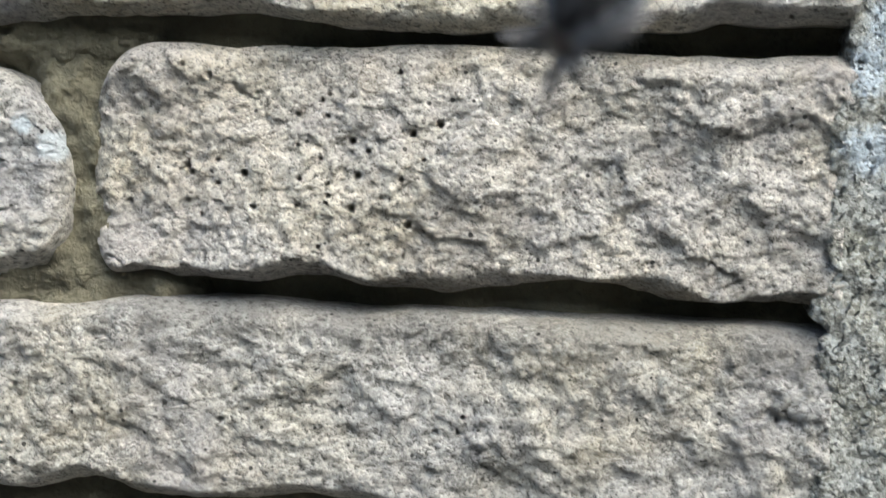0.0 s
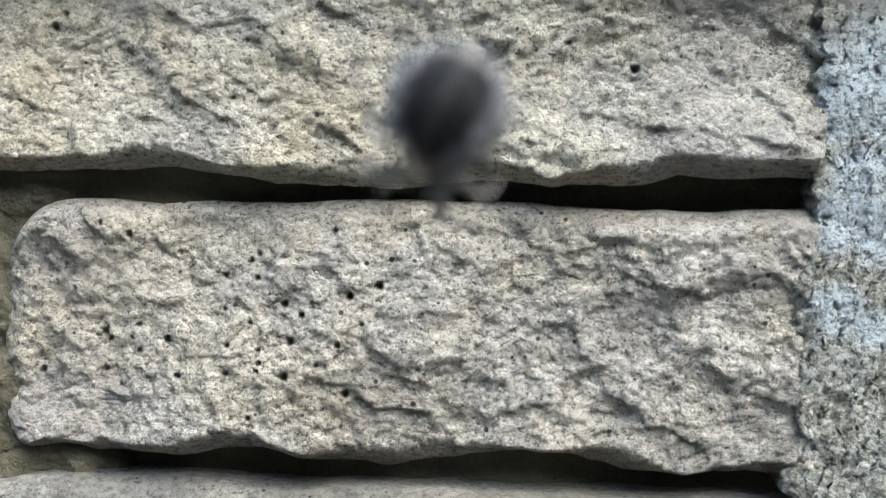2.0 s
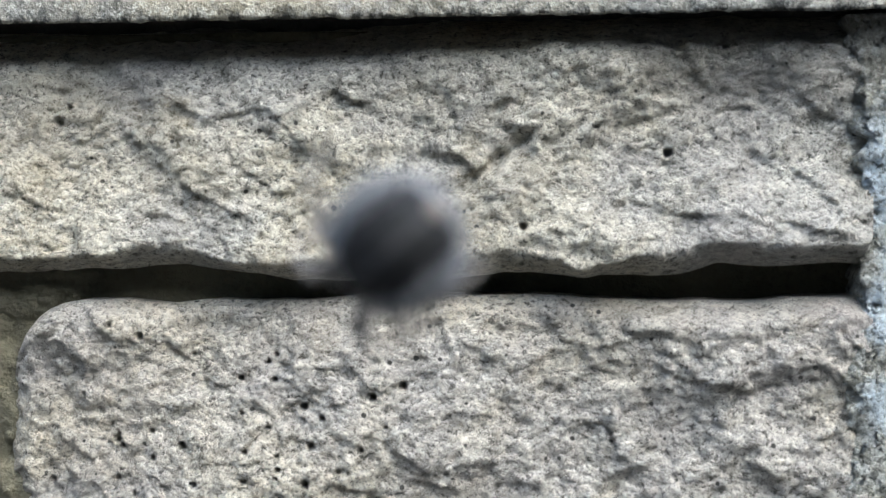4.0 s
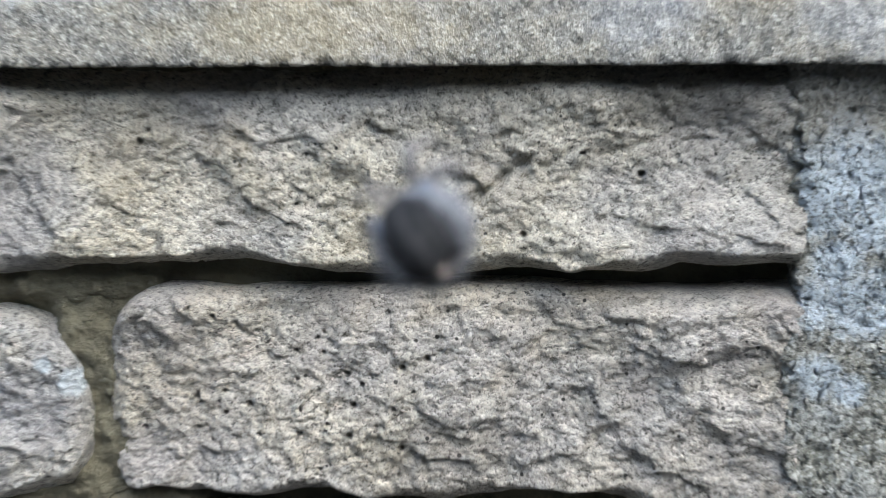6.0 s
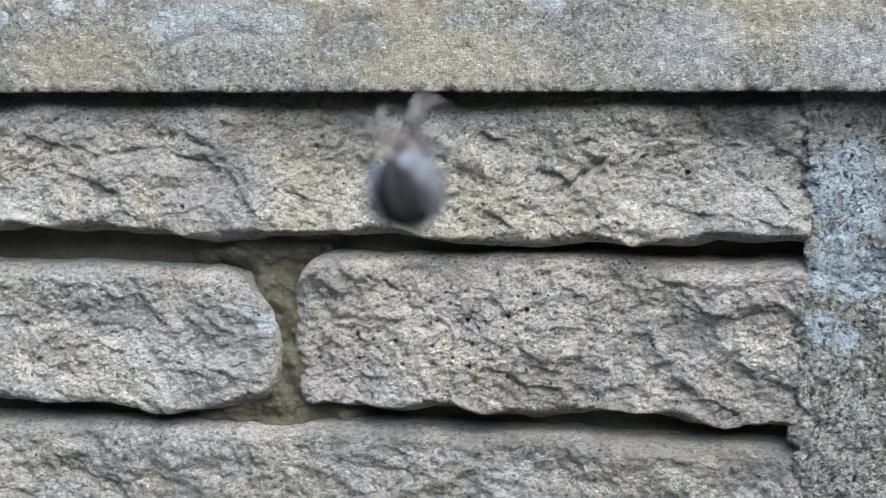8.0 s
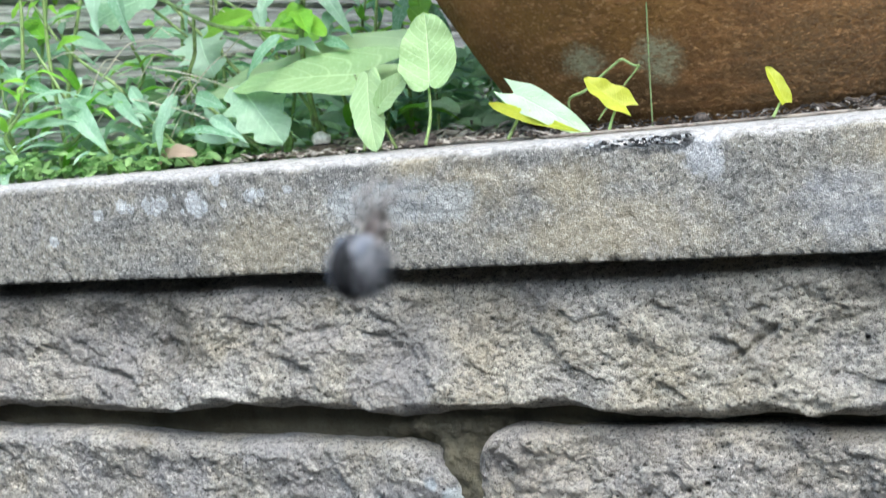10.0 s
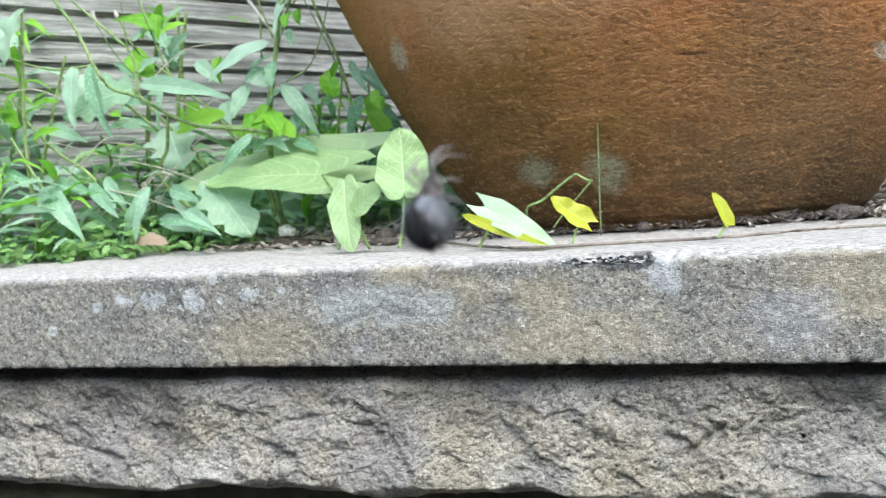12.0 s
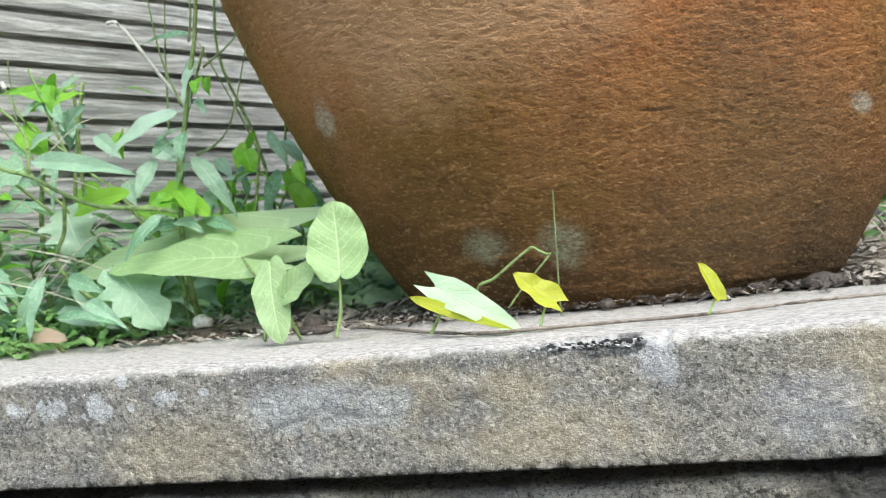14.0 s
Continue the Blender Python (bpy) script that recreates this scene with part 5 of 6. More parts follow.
fore = plant("willowherb", (-0.43, 0.20, 0.645), "low pale-leaved " + HERB, group=GROUP)
stalk(fore, [(-0.40, 0.20, 0.643), (-0.449, 0.190, 0.700), (-0.477, 0.190, 0.719), (-0.500, 0.190, 0.739), (-0.520, 0.190, 0.767)], 0.0014, 0.0009)
stalk(fore, [(-0.45, 0.19, 0.643), (-0.486, 0.180, 0.694), (-0.499, 0.180, 0.713), (-0.513, 0.180, 0.734)], 0.0013, 0.0009)
traced_leaves(fore, [
    (-0.475, 0.697, -0.435, 0.660, 0.0173, 0.165, LEAF),
    (-0.478, 0.699, -0.432, 0.689, 0.0120, 0.180, LEAF),
    (-0.438, 0.697, -0.409, 0.673, 0.0109, 0.170, LEAF),
    (-0.437, 0.701, -0.411, 0.677, 0.0095, 0.185, LEAF),
    (-0.382, 0.692, -0.391, 0.653, 0.0098, 0.160, LEAF),
    (-0.377, 0.667, -0.325, 0.662, 0.0068, 0.160, LEAF),
    (-0.358, 0.675, -0.326, 0.659, 0.0097, 0.165, LEAF),
    (-0.380, 0.690, -0.349, 0.680, 0.0115, 0.180, LEAF),
    (-0.516, 0.711, -0.477, 0.700, 0.0088, 0.170, LEAF),
    (-0.510, 0.681, -0.452, 0.681, 0.0080, 0.160, LEAF),
    (-0.501, 0.732, -0.469, 0.738, 0.0097, 0.190, YOUNG_LEAF),
    (-0.524, 0.756, -0.504, 0.766, 0.0082, 0.190, YOUNG_LEAF),
    (-0.507, 0.757, -0.475, 0.758, 0.0090, 0.200, YOUNG_LEAF),
    (-0.448, 0.689, -0.423, 0.692, 0.0071, 0.175, YOUNG_LEAF)], 5)

broad = plant("broad_leaved_weed", (-0.36, 0.245, 0.645), "broad-leaved green weed with holed, lobed leaves", group=GROUP)
stalk(broad, [(-0.36, 0.245, 0.643), (-0.365, 0.245, 0.675), (-0.437, 0.225, 0.764)], 0.0015, 0.0011)
stalk(broad, [(-0.36, 0.245, 0.643), (-0.365, 0.245, 0.675), (-0.415, 0.235, 0.736)], 0.0015, 0.0011)
stalk(broad, [(-0.36, 0.245, 0.643), (-0.365, 0.245, 0.675), (-0.364, 0.205, 0.695)], 0.0015, 0.0011)
stalk(broad, [(-0.36, 0.245, 0.643), (-0.365, 0.245, 0.675), (-0.475, 0.230, 0.777)], 0.0015, 0.0011)
stalk(broad, [(-0.50, 0.19, 0.643), (-0.50, 0.18, 0.73), (-0.486, 0.170, 0.822)], 0.0015, 0.0011)
traced_leaves(broad, [
    (-0.437, 0.764, -0.493, 0.749, 0.0318, 0.225, BROAD_LEAF),
    (-0.415, 0.736, -0.398, 0.705, 0.0310, 0.235, BROAD_LEAF),
    (-0.364, 0.695, -0.327, 0.657, 0.0335, 0.205, BROAD_LEAF),
    (-0.475, 0.777, -0.486, 0.748, 0.0229, 0.230, BROAD_LEAF),
    (-0.486, 0.822, -0.497, 0.782, 0.0245, 0.170, BROAD_LEAF)], 6)


def fence_x(y):
    return -0.53 + (y - 0.45) / math.tan(radians(FENCE_ANGLE))


def willowherb(x, y, height, lean, seed):
    """A self-sown stalk with leaves in pairs, shorter ones towards the top."""
    rng = random.Random(seed)
    z0 = 0.645
    p = plant("willowherb", (x, y, z0), HERB, group=GROUP)
    pts = [Vector((x, y, z0 - 0.004))]
    for k in range(1, 5):
        s = k / 4
        pts.append(Vector((x + lean * s * s * height + rng.uniform(-0.006, 0.006), y + rng.uniform(-0.01, 0.01), z0 + height * s)))
    stalk(p, pts, 0.0017, 0.0010)
    pairs = int(height / 0.011)
    turn = rng.uniform(0, 6.28)
    for k in range(pairs):
        s = (k + 0.6) / pairs
        i = min(int(s * 4), 3)
        at = pts[i].lerp(pts[i + 1], s * 4 - i)
        turn += 1.4 + rng.uniform(-0.3, 0.3)
        ln = rng.uniform(0.036, 0.072) * (1.15 - 0.6 * s)
        for a in (turn, turn + math.pi + rng.uniform(-0.3, 0.3)):
            rise = rng.uniform(-0.25, 0.65)
            way = Vector((math.cos(a), math.sin(a), rise)).normalized()
            tip = at + way * ln
            if tip.x < fence_x(tip.y) + 0.012:
                continue
            mat = YOUNG_LEAF if (s > 0.72 and rng.random() < 0.6) or rng.random() < 0.12 else LEAF
            leaf(p, at, tip, ln * rng.uniform(0.15, 0.23), mat, (rng.uniform(-0.3, 0.3), -0.35, 0.9), bend=rng.uniform(0.1, 0.4), fold=rng.uniform(0.15, 0.5), twist=rng.uniform(-0.4, 0.4), seed=k)
    return p


for k, (x, y, h, lean) in enumerate([(-0.56, 0.22, 0.17, 0.2), (-0.545, 0.19, 0.13, -0.3), (-0.50, 0.26, 0.09, 0.1), (-0.44, 0.30, 0.08, -0.2), (-0.41, 0.36, 0.09, 0.2), (-0.355, 0.42, 0.10, 0.1),
                                     (-0.46, 0.40, 0.09, 0.2), (-0.30, 0.44, 0.12, 0.25), (-0.27, 0.48, 0.14, 0.1), (-0.42, 0.48, 0.09, 0.0), (-0.52, 0.33, 0.08, 0.3), (-0.57, 0.28, 0.20, -0.1),
                                     (-0.53, 0.16, 0.07, 0.4), (-0.485, 0.17, 0.06, 0.3), (-0.575, 0.19, 0.15, 0.3), (-0.40, 0.31, 0.08, 0.1), (-0.335, 0.33, 0.09, -0.15),
                                     (-0.38, 0.40, 0.10, 0.1), (-0.36, 0.32, 0.09, 0.15), (-0.345, 0.36, 0.11, -0.15), 
                                     (-0.50, 0.14, 0.06, 0.2), (-0.45, 0.17, 0.045, -0.3)]):
    willowherb(x, y, h, lean, 900 + k)

# bindweed trailing along the coping
vine = plant("bindweed", (-0.16, 0.09, 0.645), "bindweed trailing over the coping with pale green and yellowing leaves")
stalk(vine, [(-0.33, 0.30, 0.650), (-0.470, 0.574, 0.6462), (-0.286, 0.288, 0.6462), (-0.227, 0.227, 0.6462), (-0.168, 0.156, 0.6462), (-0.121, 0.092, 0.6462), (-0.078, 0.047, 0.6462), (-0.052, 0.049, 0.6462), (-0.016, 0.057, 0.6462), (0.019, 0.065, 0.6462), (0.051, 0.100, 0.6462), (0.091, 0.121, 0.6462), (0.24, 0.11, 0.6465)], 0.0010, 0.0008, VINE, "vine")
stalk(vine, [(-0.165, 0.086, 0.647), (-0.1625, 0.089, 0.66), (-0.1621, 0.090, 0.6755)], 0.0010, 0.0008)
stalk(vine, [(-0.215, 0.108, 0.647), (-0.235, 0.15, 0.672), (-0.2700, 0.195, 0.6920)], 0.0010, 0.0008)
stalk(vine, [(-0.20, 0.10, 0.647), (-0.203, 0.106, 0.662), (-0.2110, 0.113, 0.6860)], 0.0010, 0.0008)
leaf(vine, (-0.1600, 0.087, 0.6780), (-0.166, 0.100, 0.7140), 0.0320, BINDWEED, (0.15, -0.95, 0.3), shape="cordate", bend=-0.05, fold=0.14, seed=1)
leaf(vine, (-0.2700, 0.195, 0.6925), (-0.3640, 0.195, 0.6935), 0.0420, BINDWEED, (0.05, -0.75, 0.65), shape="arrow", bend=0.06, fold=0.15, seed=2)
leaf(vine, (-0.2790, 0.225, 0.7005), (-0.4140, 0.225, 0.6935), 0.0500, BINDWEED, (-0.1, -0.8, 0.6), shape="arrow", bend=0.07, fold=0.12, seed=3)
leaf(vine, (-0.2060, 0.104, 0.6850), (-0.1965, 0.088, 0.6462), 0.0225, BINDWEED, (-0.15, -0.9, 0.3), shape="cordate", bend=0.08, fold=0.12, twist=0.2, seed=4)
leaf(vine, (-0.1950, 0.094, 0.6690), (-0.1740, 0.091, 0.6840), 0.0165, BINDWEED, (-0.2, -0.9, 0.3), shape="cordate", bend=0.06, fold=0.2, seed=5)
stalk(vine, [(-0.1950, 0.094, 0.6690), (-0.1945, 0.098, 0.658), (-0.193, 0.105, 0.6465)], 0.0008, 0.0009)
stalk(vine, [(-0.1059, 0.0600, 0.6465), (-0.102, 0.061, 0.653), (-0.0985, 0.063, 0.6600)], 0.0010, 0.0007)
leaf(vine, (-0.1030, 0.0640, 0.6680), (-0.0595, 0.046, 0.6467), 0.0150, LIME_LEAF, (0.10, -0.90, 0.42), shape="heart", bend=0.10, fold=0.10, seed=6, label="whitish green bindweed leaf folded along its rib")
leaf(vine, (-0.1145, 0.0590, 0.6645), (-0.0605, 0.0445, 0.6462), 0.0068, YELLOW_LEAF, (0.0, -0.90, 0.42), shape="lance", bend=-0.05, fold=0.10, seed=16, label="yellow flap of the folded leaf")
stalk(vine, [(-0.0508, 0.050, 0.6465), (-0.0500, 0.052, 0.651), (-0.0485, 0.054, 0.6560)], 0.0008, 0.0006)
leaf(vine, (-0.0440, 0.0555, 0.6568), (-0.0613, 0.050, 0.6706), 0.0135, YELLOW_LEAF, (0.45, -0.7, 0.55), shape="heart", bend=-0.06, fold=0.35, seed=7, label="yellowing bindweed leaf")
stalk(vine, [(0.0215, 0.057, 0.6465), (0.0228, 0.058, 0.649), (0.0242, 0.060, 0.6525)], 0.0008, 0.0006)
leaf(vine, (0.0262, 0.060, 0.6520), (0.0188, 0.062, 0.6686), 0.0074, YELLOW_LEAF, (0.7, -0.7, 0.3), shape="oval", bend=0.06, fold=0.5, seed=9)

blade = plant("long_grass", (-0.112, 0.16, 0.646), "bent green grass blade against the pot", "grass")
stalk(blade, [(-0.112, 0.16, 0.645), (-0.112, 0.150, 0.663), (-0.102, 0.150, 0.668), (-0.092, 0.150, 0.675), (-0.083, 0.150, 0.681), (-0.080, 0.150, 0.682), (-0.077, 0.150, 0.680), (-0.073, 0.150, 0.678), (-0.071, 0.150, 0.678), (-0.074, 0.150, 0.675), (-0.081, 0.150, 0.668), (-0.089, 0.150, 0.660), (-0.096, 0.150, 0.652)], 0.0008, 0.0005)
straw = plant("grass_stalk", (-0.0755, 0.175, 0.646), "thin dry upright grass stalk before the pot", "grass")
stalk(straw, [(-0.0755, 0.175, 0.645), (-0.0735, 0.172, 0.69), (-0.0708, 0.17, 0.7435)], 0.00050, 0.00040, POD, "stem", 5)

# pale dry stalks hanging among the weeds
rng = random.Random(77)
for k in range(30):
    x, y, z = rng.uniform(-0.53, -0.39), rng.uniform(0.17, 0.26), rng.uniform(0.66, 0.77)
    a = rng.uniform(-0.5, 0.7)
    ln = rng.uniform(0.03, 0.08)
    g = plant("grass_stalk", (x, y, z), "thin dry bleached grass stalk among the weeds", "grass", "dry stalks")
    stalk(g, [(x, y, z), (x + ln * 0.5, y - 0.005, z + ln * 0.5 * a + 0.006), (x + ln, y - 0.01, z + ln * a * 0.7)], 0.0005, 0.00025, STRAW, "stem", 4)


def joined_leaves(name, label, category, count, mat, spot, seed):
    """Leaves past counting, in one mesh."""
    rng = random.Random(seed)
    verts, faces, uvs = [], [], []
    for k in range(count):
        base, tip, w, face, shape = spot(rng)
        v, f, u = leaf_geometry(base, tip, w, face, shape=shape, bend=rng.uniform(0, 0.4), fold=rng.uniform(0.1, 0.4), seed=k)
        n0 = len(verts)
        verts += v
        uvs += u
        faces += [tuple(i + n0 for i in q) for q in f]
    ob = part(name, (verts, [], faces), mat)
    layer = ob.data.uv_layers.new(name="UVMap")
    flat = np.array(uvs, np.float32)[np.array([lp.vertex_index for lp in ob.data.loops])]
    layer.data.foreach_set("uv", flat.ravel())
    return tagged(ob, label, category, kind="stuff")


def cover(rng):
    x = rng.triangular(-0.60, -0.34, -0.52)
    y = rng.uniform(0.10 + max(0, (x + 0.45)) * 0.9, 0.36)
    x = max(x, fence_x(y) + 0.03)
    z = 0.6455 + rng.uniform(0, 0.026) * rng.random()
    a = rng.uniform(0, 6.28)
    ln = rng.uniform(0.006, 0.014)
    return (x, y, z), (x + math.cos(a) * ln, y + math.sin(a) * ln, z + rng.uniform(-0.002, 0.007)), ln * 0.75, (0, -0.3, 0.95), "heart"


joined_leaves("groundcover", "small bright green creeping weeds along the coping", "plants", 620, TINY_LEAF, cover, 21)


def undergrowth(rng):
    x = rng.uniform(-0.58, -0.24)
    y = rng.uniform(0.26, 0.62)
    if x > -0.40 and y < 0.42:
        y += 0.15
    x = max(x, fence_x(y) + 0.05)
    z = 0.648 + rng.uniform(0, 0.085) * rng.random() ** 0.5
    a = rng.uniform(0, 6.28)
    ln = rng.uniform(0.025, 0.055)
    return (x, y, z), (x + math.cos(a) * ln, y + math.sin(a) * ln, z + rng.uniform(-0.01, 0.025)), ln * rng.uniform(0.25, 0.55), (0, -0.4, 0.9), "lance"


joined_leaves("undergrowth", "low dense green weeds on the bed", "plants", 560, leaf_material("undergrowth_leaf", (0.24, 0.48, 0.18), (0.50, 0.74, 0.42), 0.45, 0.35, True), undergrowth, 22)


def beside_pot(rng):
    x, y = rng.uniform(-0.37, -0.235), rng.uniform(0.30, 0.40)
    z = 0.655 + rng.uniform(0, 0.05) * rng.random()
    a = rng.uniform(0, 6.28)
    ln = rng.uniform(0.018, 0.042)
    return (x, y, z), (x + math.cos(a) * ln, y + math.sin(a) * ln * 0.6, z + rng.uniform(-0.008, 0.02)), ln * rng.uniform(0.2, 0.45), (0, -0.6, 0.8), "lance"


joined_leaves("undergrowth", "low pale green weeds beside the pot", "plants", 36, leaf_material("weed_leaf_by_pot", (0.30, 0.52, 0.22), (0.60, 0.80, 0.50), 0.45, 0.45, True), beside_pot, 24)


def far_weeds(rng):
    x, y = rng.uniform(0.02, 0.75), rng.uniform(0.85, 1.5)
    z = 0.65 + rng.uniform(0, 0.45) * rng.random()
    a = rng.uniform(0, 6.28)
    ln = rng.uniform(0.05, 0.11)
    return (x, y, z), (x + math.cos(a) * ln * 0.6, y + math.sin(a) * ln * 0.4, z + rng.uniform(0, ln)), ln * 0.22, (0, -0.8, 0.5), "lance"


joined_leaves("far_weeds", "tall green weeds behind the flower pot", "plants", 700, leaf_material("far_weed_leaf", (0.09, 0.20, 0.05), (0.24, 0.42, 0.13), 0.5, 0.35, True), far_weeds, 23)

# ---------------------------------------------------------------- litter round the pot
def chips(name, label, category, count, mat, place, size, seed):
    rng = random.Random(seed)
    verts, faces = [], []
    for _ in range(count):
        x, y, z = place(rng)
        if math.hypot(x + 0.0775, y - 0.3423) < 0.128:
            continue
        s = rng.uniform(*size)
        m = Matrix.Translation((x, y, z)) @ Euler((rng.uniform(-0.5, 0.5), rng.uniform(-0.5, 0.5), rng.uniform(0, 6.28))).to_matrix().to_4x4()
        dims = (s * rng.uniform(0.8, 2.0), s * rng.uniform(0.3, 0.6), s * rng.uniform(0.08, 0.22))
        n0 = len(verts)
        for cx, cy, cz in ((-1, -0.7, -1), (1, -1, -1), (0.8, 1, -1), (-0.9, 0.8, -1), (-0.7, -0.6, 1), (0.7, -0.5, 0.8), (0.5, 0.7, 1), (-0.6, 0.6, 0.7)):
            j = [1 + rng.uniform(-0.25, 0.25) for _ in range(3)]
            verts.append(tuple(m @ Vector((cx * dims[0] / 2 * j[0], cy * dims[1] / 2 * j[1], cz * dims[2] / 2 * j[2]))))
        for q in ((0, 3, 2, 1), (4, 5, 6, 7), (0, 1, 5, 4), (1, 2, 6, 5), (2, 3, 7, 6), (3, 0, 4, 7)):
            faces.append(tuple(n0 + i for i in q))
    return tagged(part(name, (verts, [], faces), mat, smooth=False), label, category, kind="stuff")


def round_pot(rng):
    a = rng.uniform(math.pi * 0.95, math.pi * 2.12)
    r = 0.128 + abs(rng.gauss(0, 0.018))
    return -0.0775 + r * math.cos(a), 0.3423 + r * math.sin(a), 0.6462 + rng.uniform(0, 0.004)


def right_of_pot(rng):
    x = rng.uniform(0.0, 0.45)
    return x, rng.uniform(0.20 - x * 0.1, 0.50), 0.6460 + rng.uniform(0, 0.006)


def behind_right(rng):
    x = rng.uniform(0.04, 0.30)
    y = rng.uniform(0.28, 0.56)
    return x, y, 0.648 + rng.uniform(0, 0.045) * rng.random() * min(1, max(0, (y - 0.33) / 0.10))


def left_of_pot(rng):
    return rng.uniform(-0.36, -0.15), rng.uniform(0.16, 0.36), 0.6462 + rng.uniform(0, 0.003)


def between(rng):
    return rng.uniform(-0.40, -0.19), rng.uniform(0.27, 0.60), 0.6485 + rng.uniform(0, 0.012) * rng.random()


chips("bark_litter", "dark bark and soil crumbs round the foot of the pot", "litter", 800, BARK, round_pot, (0.001, 0.0045), 31)
chips("dry_litter", "pale dry bits round the foot of the pot", "litter", 160, HUSK, round_pot, (0.001, 0.004), 36)
chips("bark_litter", "dark bark chips on the bed beside the pot", "litter", 900, BARK, right_of_pot, (0.002, 0.008), 32)
chips("dry_litter", "pale dry plant litter beside the pot", "litter", 2200, HUSK, behind_right, (0.003, 0.012), 33)
chips("soil_crumbs", "soil crumbs and dry bits on the coping", "litter", 330, SOIL, left_of_pot, (0.0015, 0.006), 34)
chips("dry_litter", "pale dry plant litter between the weeds and the pot", "litter", 900, HUSK, between, (0.003, 0.011), 37)
chips("dry_litter", "pale dry crumbs on the coping", "litter", 420, HUSK, left_of_pot, (0.0015, 0.006), 35)


def lump(name, at, size, mat, label, category, seed):
    bm = bmesh.new()
    bmesh.ops.create_icosphere(bm, subdivisions=3, radius=1)
    for v in bm.verts:
        n = 1 + 0.25 * noise.noise(v.co * 1.7 + Vector((seed, 0, 0))) + 0.10 * noise.noise(v.co * 4.5 + Vector((seed, 3, 0)))
        v.co = Vector((v.co.x * size[0] * n, v.co.y * size[1] * n, max(v.co.z, -0.7) * size[2] * n))
    ob = tagged(part(name, bm, mat), label, category)
    ob.location = at
    return ob


lump("clod", (-0.312, 0.219, 0.6470), (0.012, 0.009, 0.0060), SOIL, "crumbly brown soil clod under a pale pebble", "clod", 7)
lump("pebble", (-0.312, 0.2155, 0.6558), (0.0066, 0.005, 0.0046), PALE_PEBBLE, "small whitish pebble among the weeds", "pebble", 1)
lump("bark_chip", (-0.213, 0.166, 0.6475), (0.0105, 0.006, 0.0030), BARK, "black bark chip on the coping", "bark chip", 2)
lump("bark_chip", (-0.237, 0.215, 0.6490), (0.0085, 0.006, 0.0050), BARK, "black bark chip on the coping", "bark chip", 3)
lump("bark_chip", (0.052, 0.255, 0.6490), (0.0110, 0.008, 0.0048), BARK, "dark bark chip on the coping", "bark chip", 4)
lump("bark_chip", (-0.055, 0.195, 0.6480), (0.0042, 0.0035, 0.0034), BARK, "small dark clod on the coping", "bark chip", 5)

fallen = plant("dead_leaf", (-0.409, 0.19, 0.646), "small pinkish-brown dead leaf under the weeds", "leaf")
leaf(fallen, (-0.424, 0.192, 0.6480), (-0.392, 0.186, 0.6560), 0.0150, DEAD_LEAF, (0.1, -0.65, 0.75), shape="oval", bend=0.25, fold=0.4, seed=3, name="blade")

# dead twigs that lie at the back of the coping
for pts in ([(-0.362, 0.232, 0.6475), (-0.335, 0.228, 0.6490), (-0.306, 0.226, 0.6500), (-0.270, 0.232, 0.6480)], [(-0.268, 0.225, 0.6470), (-0.242, 0.228, 0.6485), (-0.200, 0.224, 0.6480)],
            [(-0.330, 0.246, 0.6480), (-0.285, 0.238, 0.6500), (-0.225, 0.243, 0.6475)], [(-0.255, 0.205, 0.6465), (-0.225, 0.212, 0.6475), (-0.190, 0.208, 0.6465)]):
    dead = plant("dead_twig", pts[0], "brown dead twig lying on the coping", "twig", "dead twigs")
    stalk(dead, pts, 0.0012, 0.0008, VINE, "stem", 6)

# lichen crust on the coping's chipped edge; black flakes stand for the cavity's shade
rng = random.Random(88)
verts, faces = [], []
for k in range(150):
    far = rng.random() < 0.34
    x = rng.uniform(0.0145, 0.031) if far else rng.triangular(-0.040, 0.008, 0.0)
    z = (0.6375 - (x - 0.0165) * 0.13 if far else 0.6425) + rng.uniform(-0.0020, 0.0006)
    s = rng.uniform(0.0004, 0.0011)
    n0 = len(verts)
    m = Matrix.Translation((x, -0.0103, z)) @ Euler((rng.uniform(-0.5, 0.5), rng.uniform(-0.4, 0.4), rng.uniform(-0.6, 0.6))).to_matrix().to_4x4()
    for c in ((-1.6, -0.5, -0.3), (-0.3, -0.9, -0.4), (1.5, -0.5, -0.3), (1.2, 0.9, -0.3), (-1.2, 0.9, -0.3), (-1.2, -0.4, 0.35), (0.2, -0.7, 0.45), (1.2, -0.3, 0.3), (0.8, 0.8, 0.4), (-0.8, 0.8, 0.3)):
        verts.append(tuple(m @ (Vector(c) * s * rng.uniform(0.75, 1.25))))
    for q in ((4, 3, 2, 1, 0), (5, 6, 7, 8, 9), (0, 1, 6, 5), (1, 2, 7, 6), (2, 3, 8, 7), (3, 4, 9, 8), (4, 0, 5, 9)):
        faces.append(tuple(n0 + i for i in q))
crust = part("lichen_crust", (verts, [], faces), CRUST, smooth=False)
tagged(crust, "ragged lichen crust on the coping edge, black flakes for the cavity's shade", "lichen", kind="stuff")

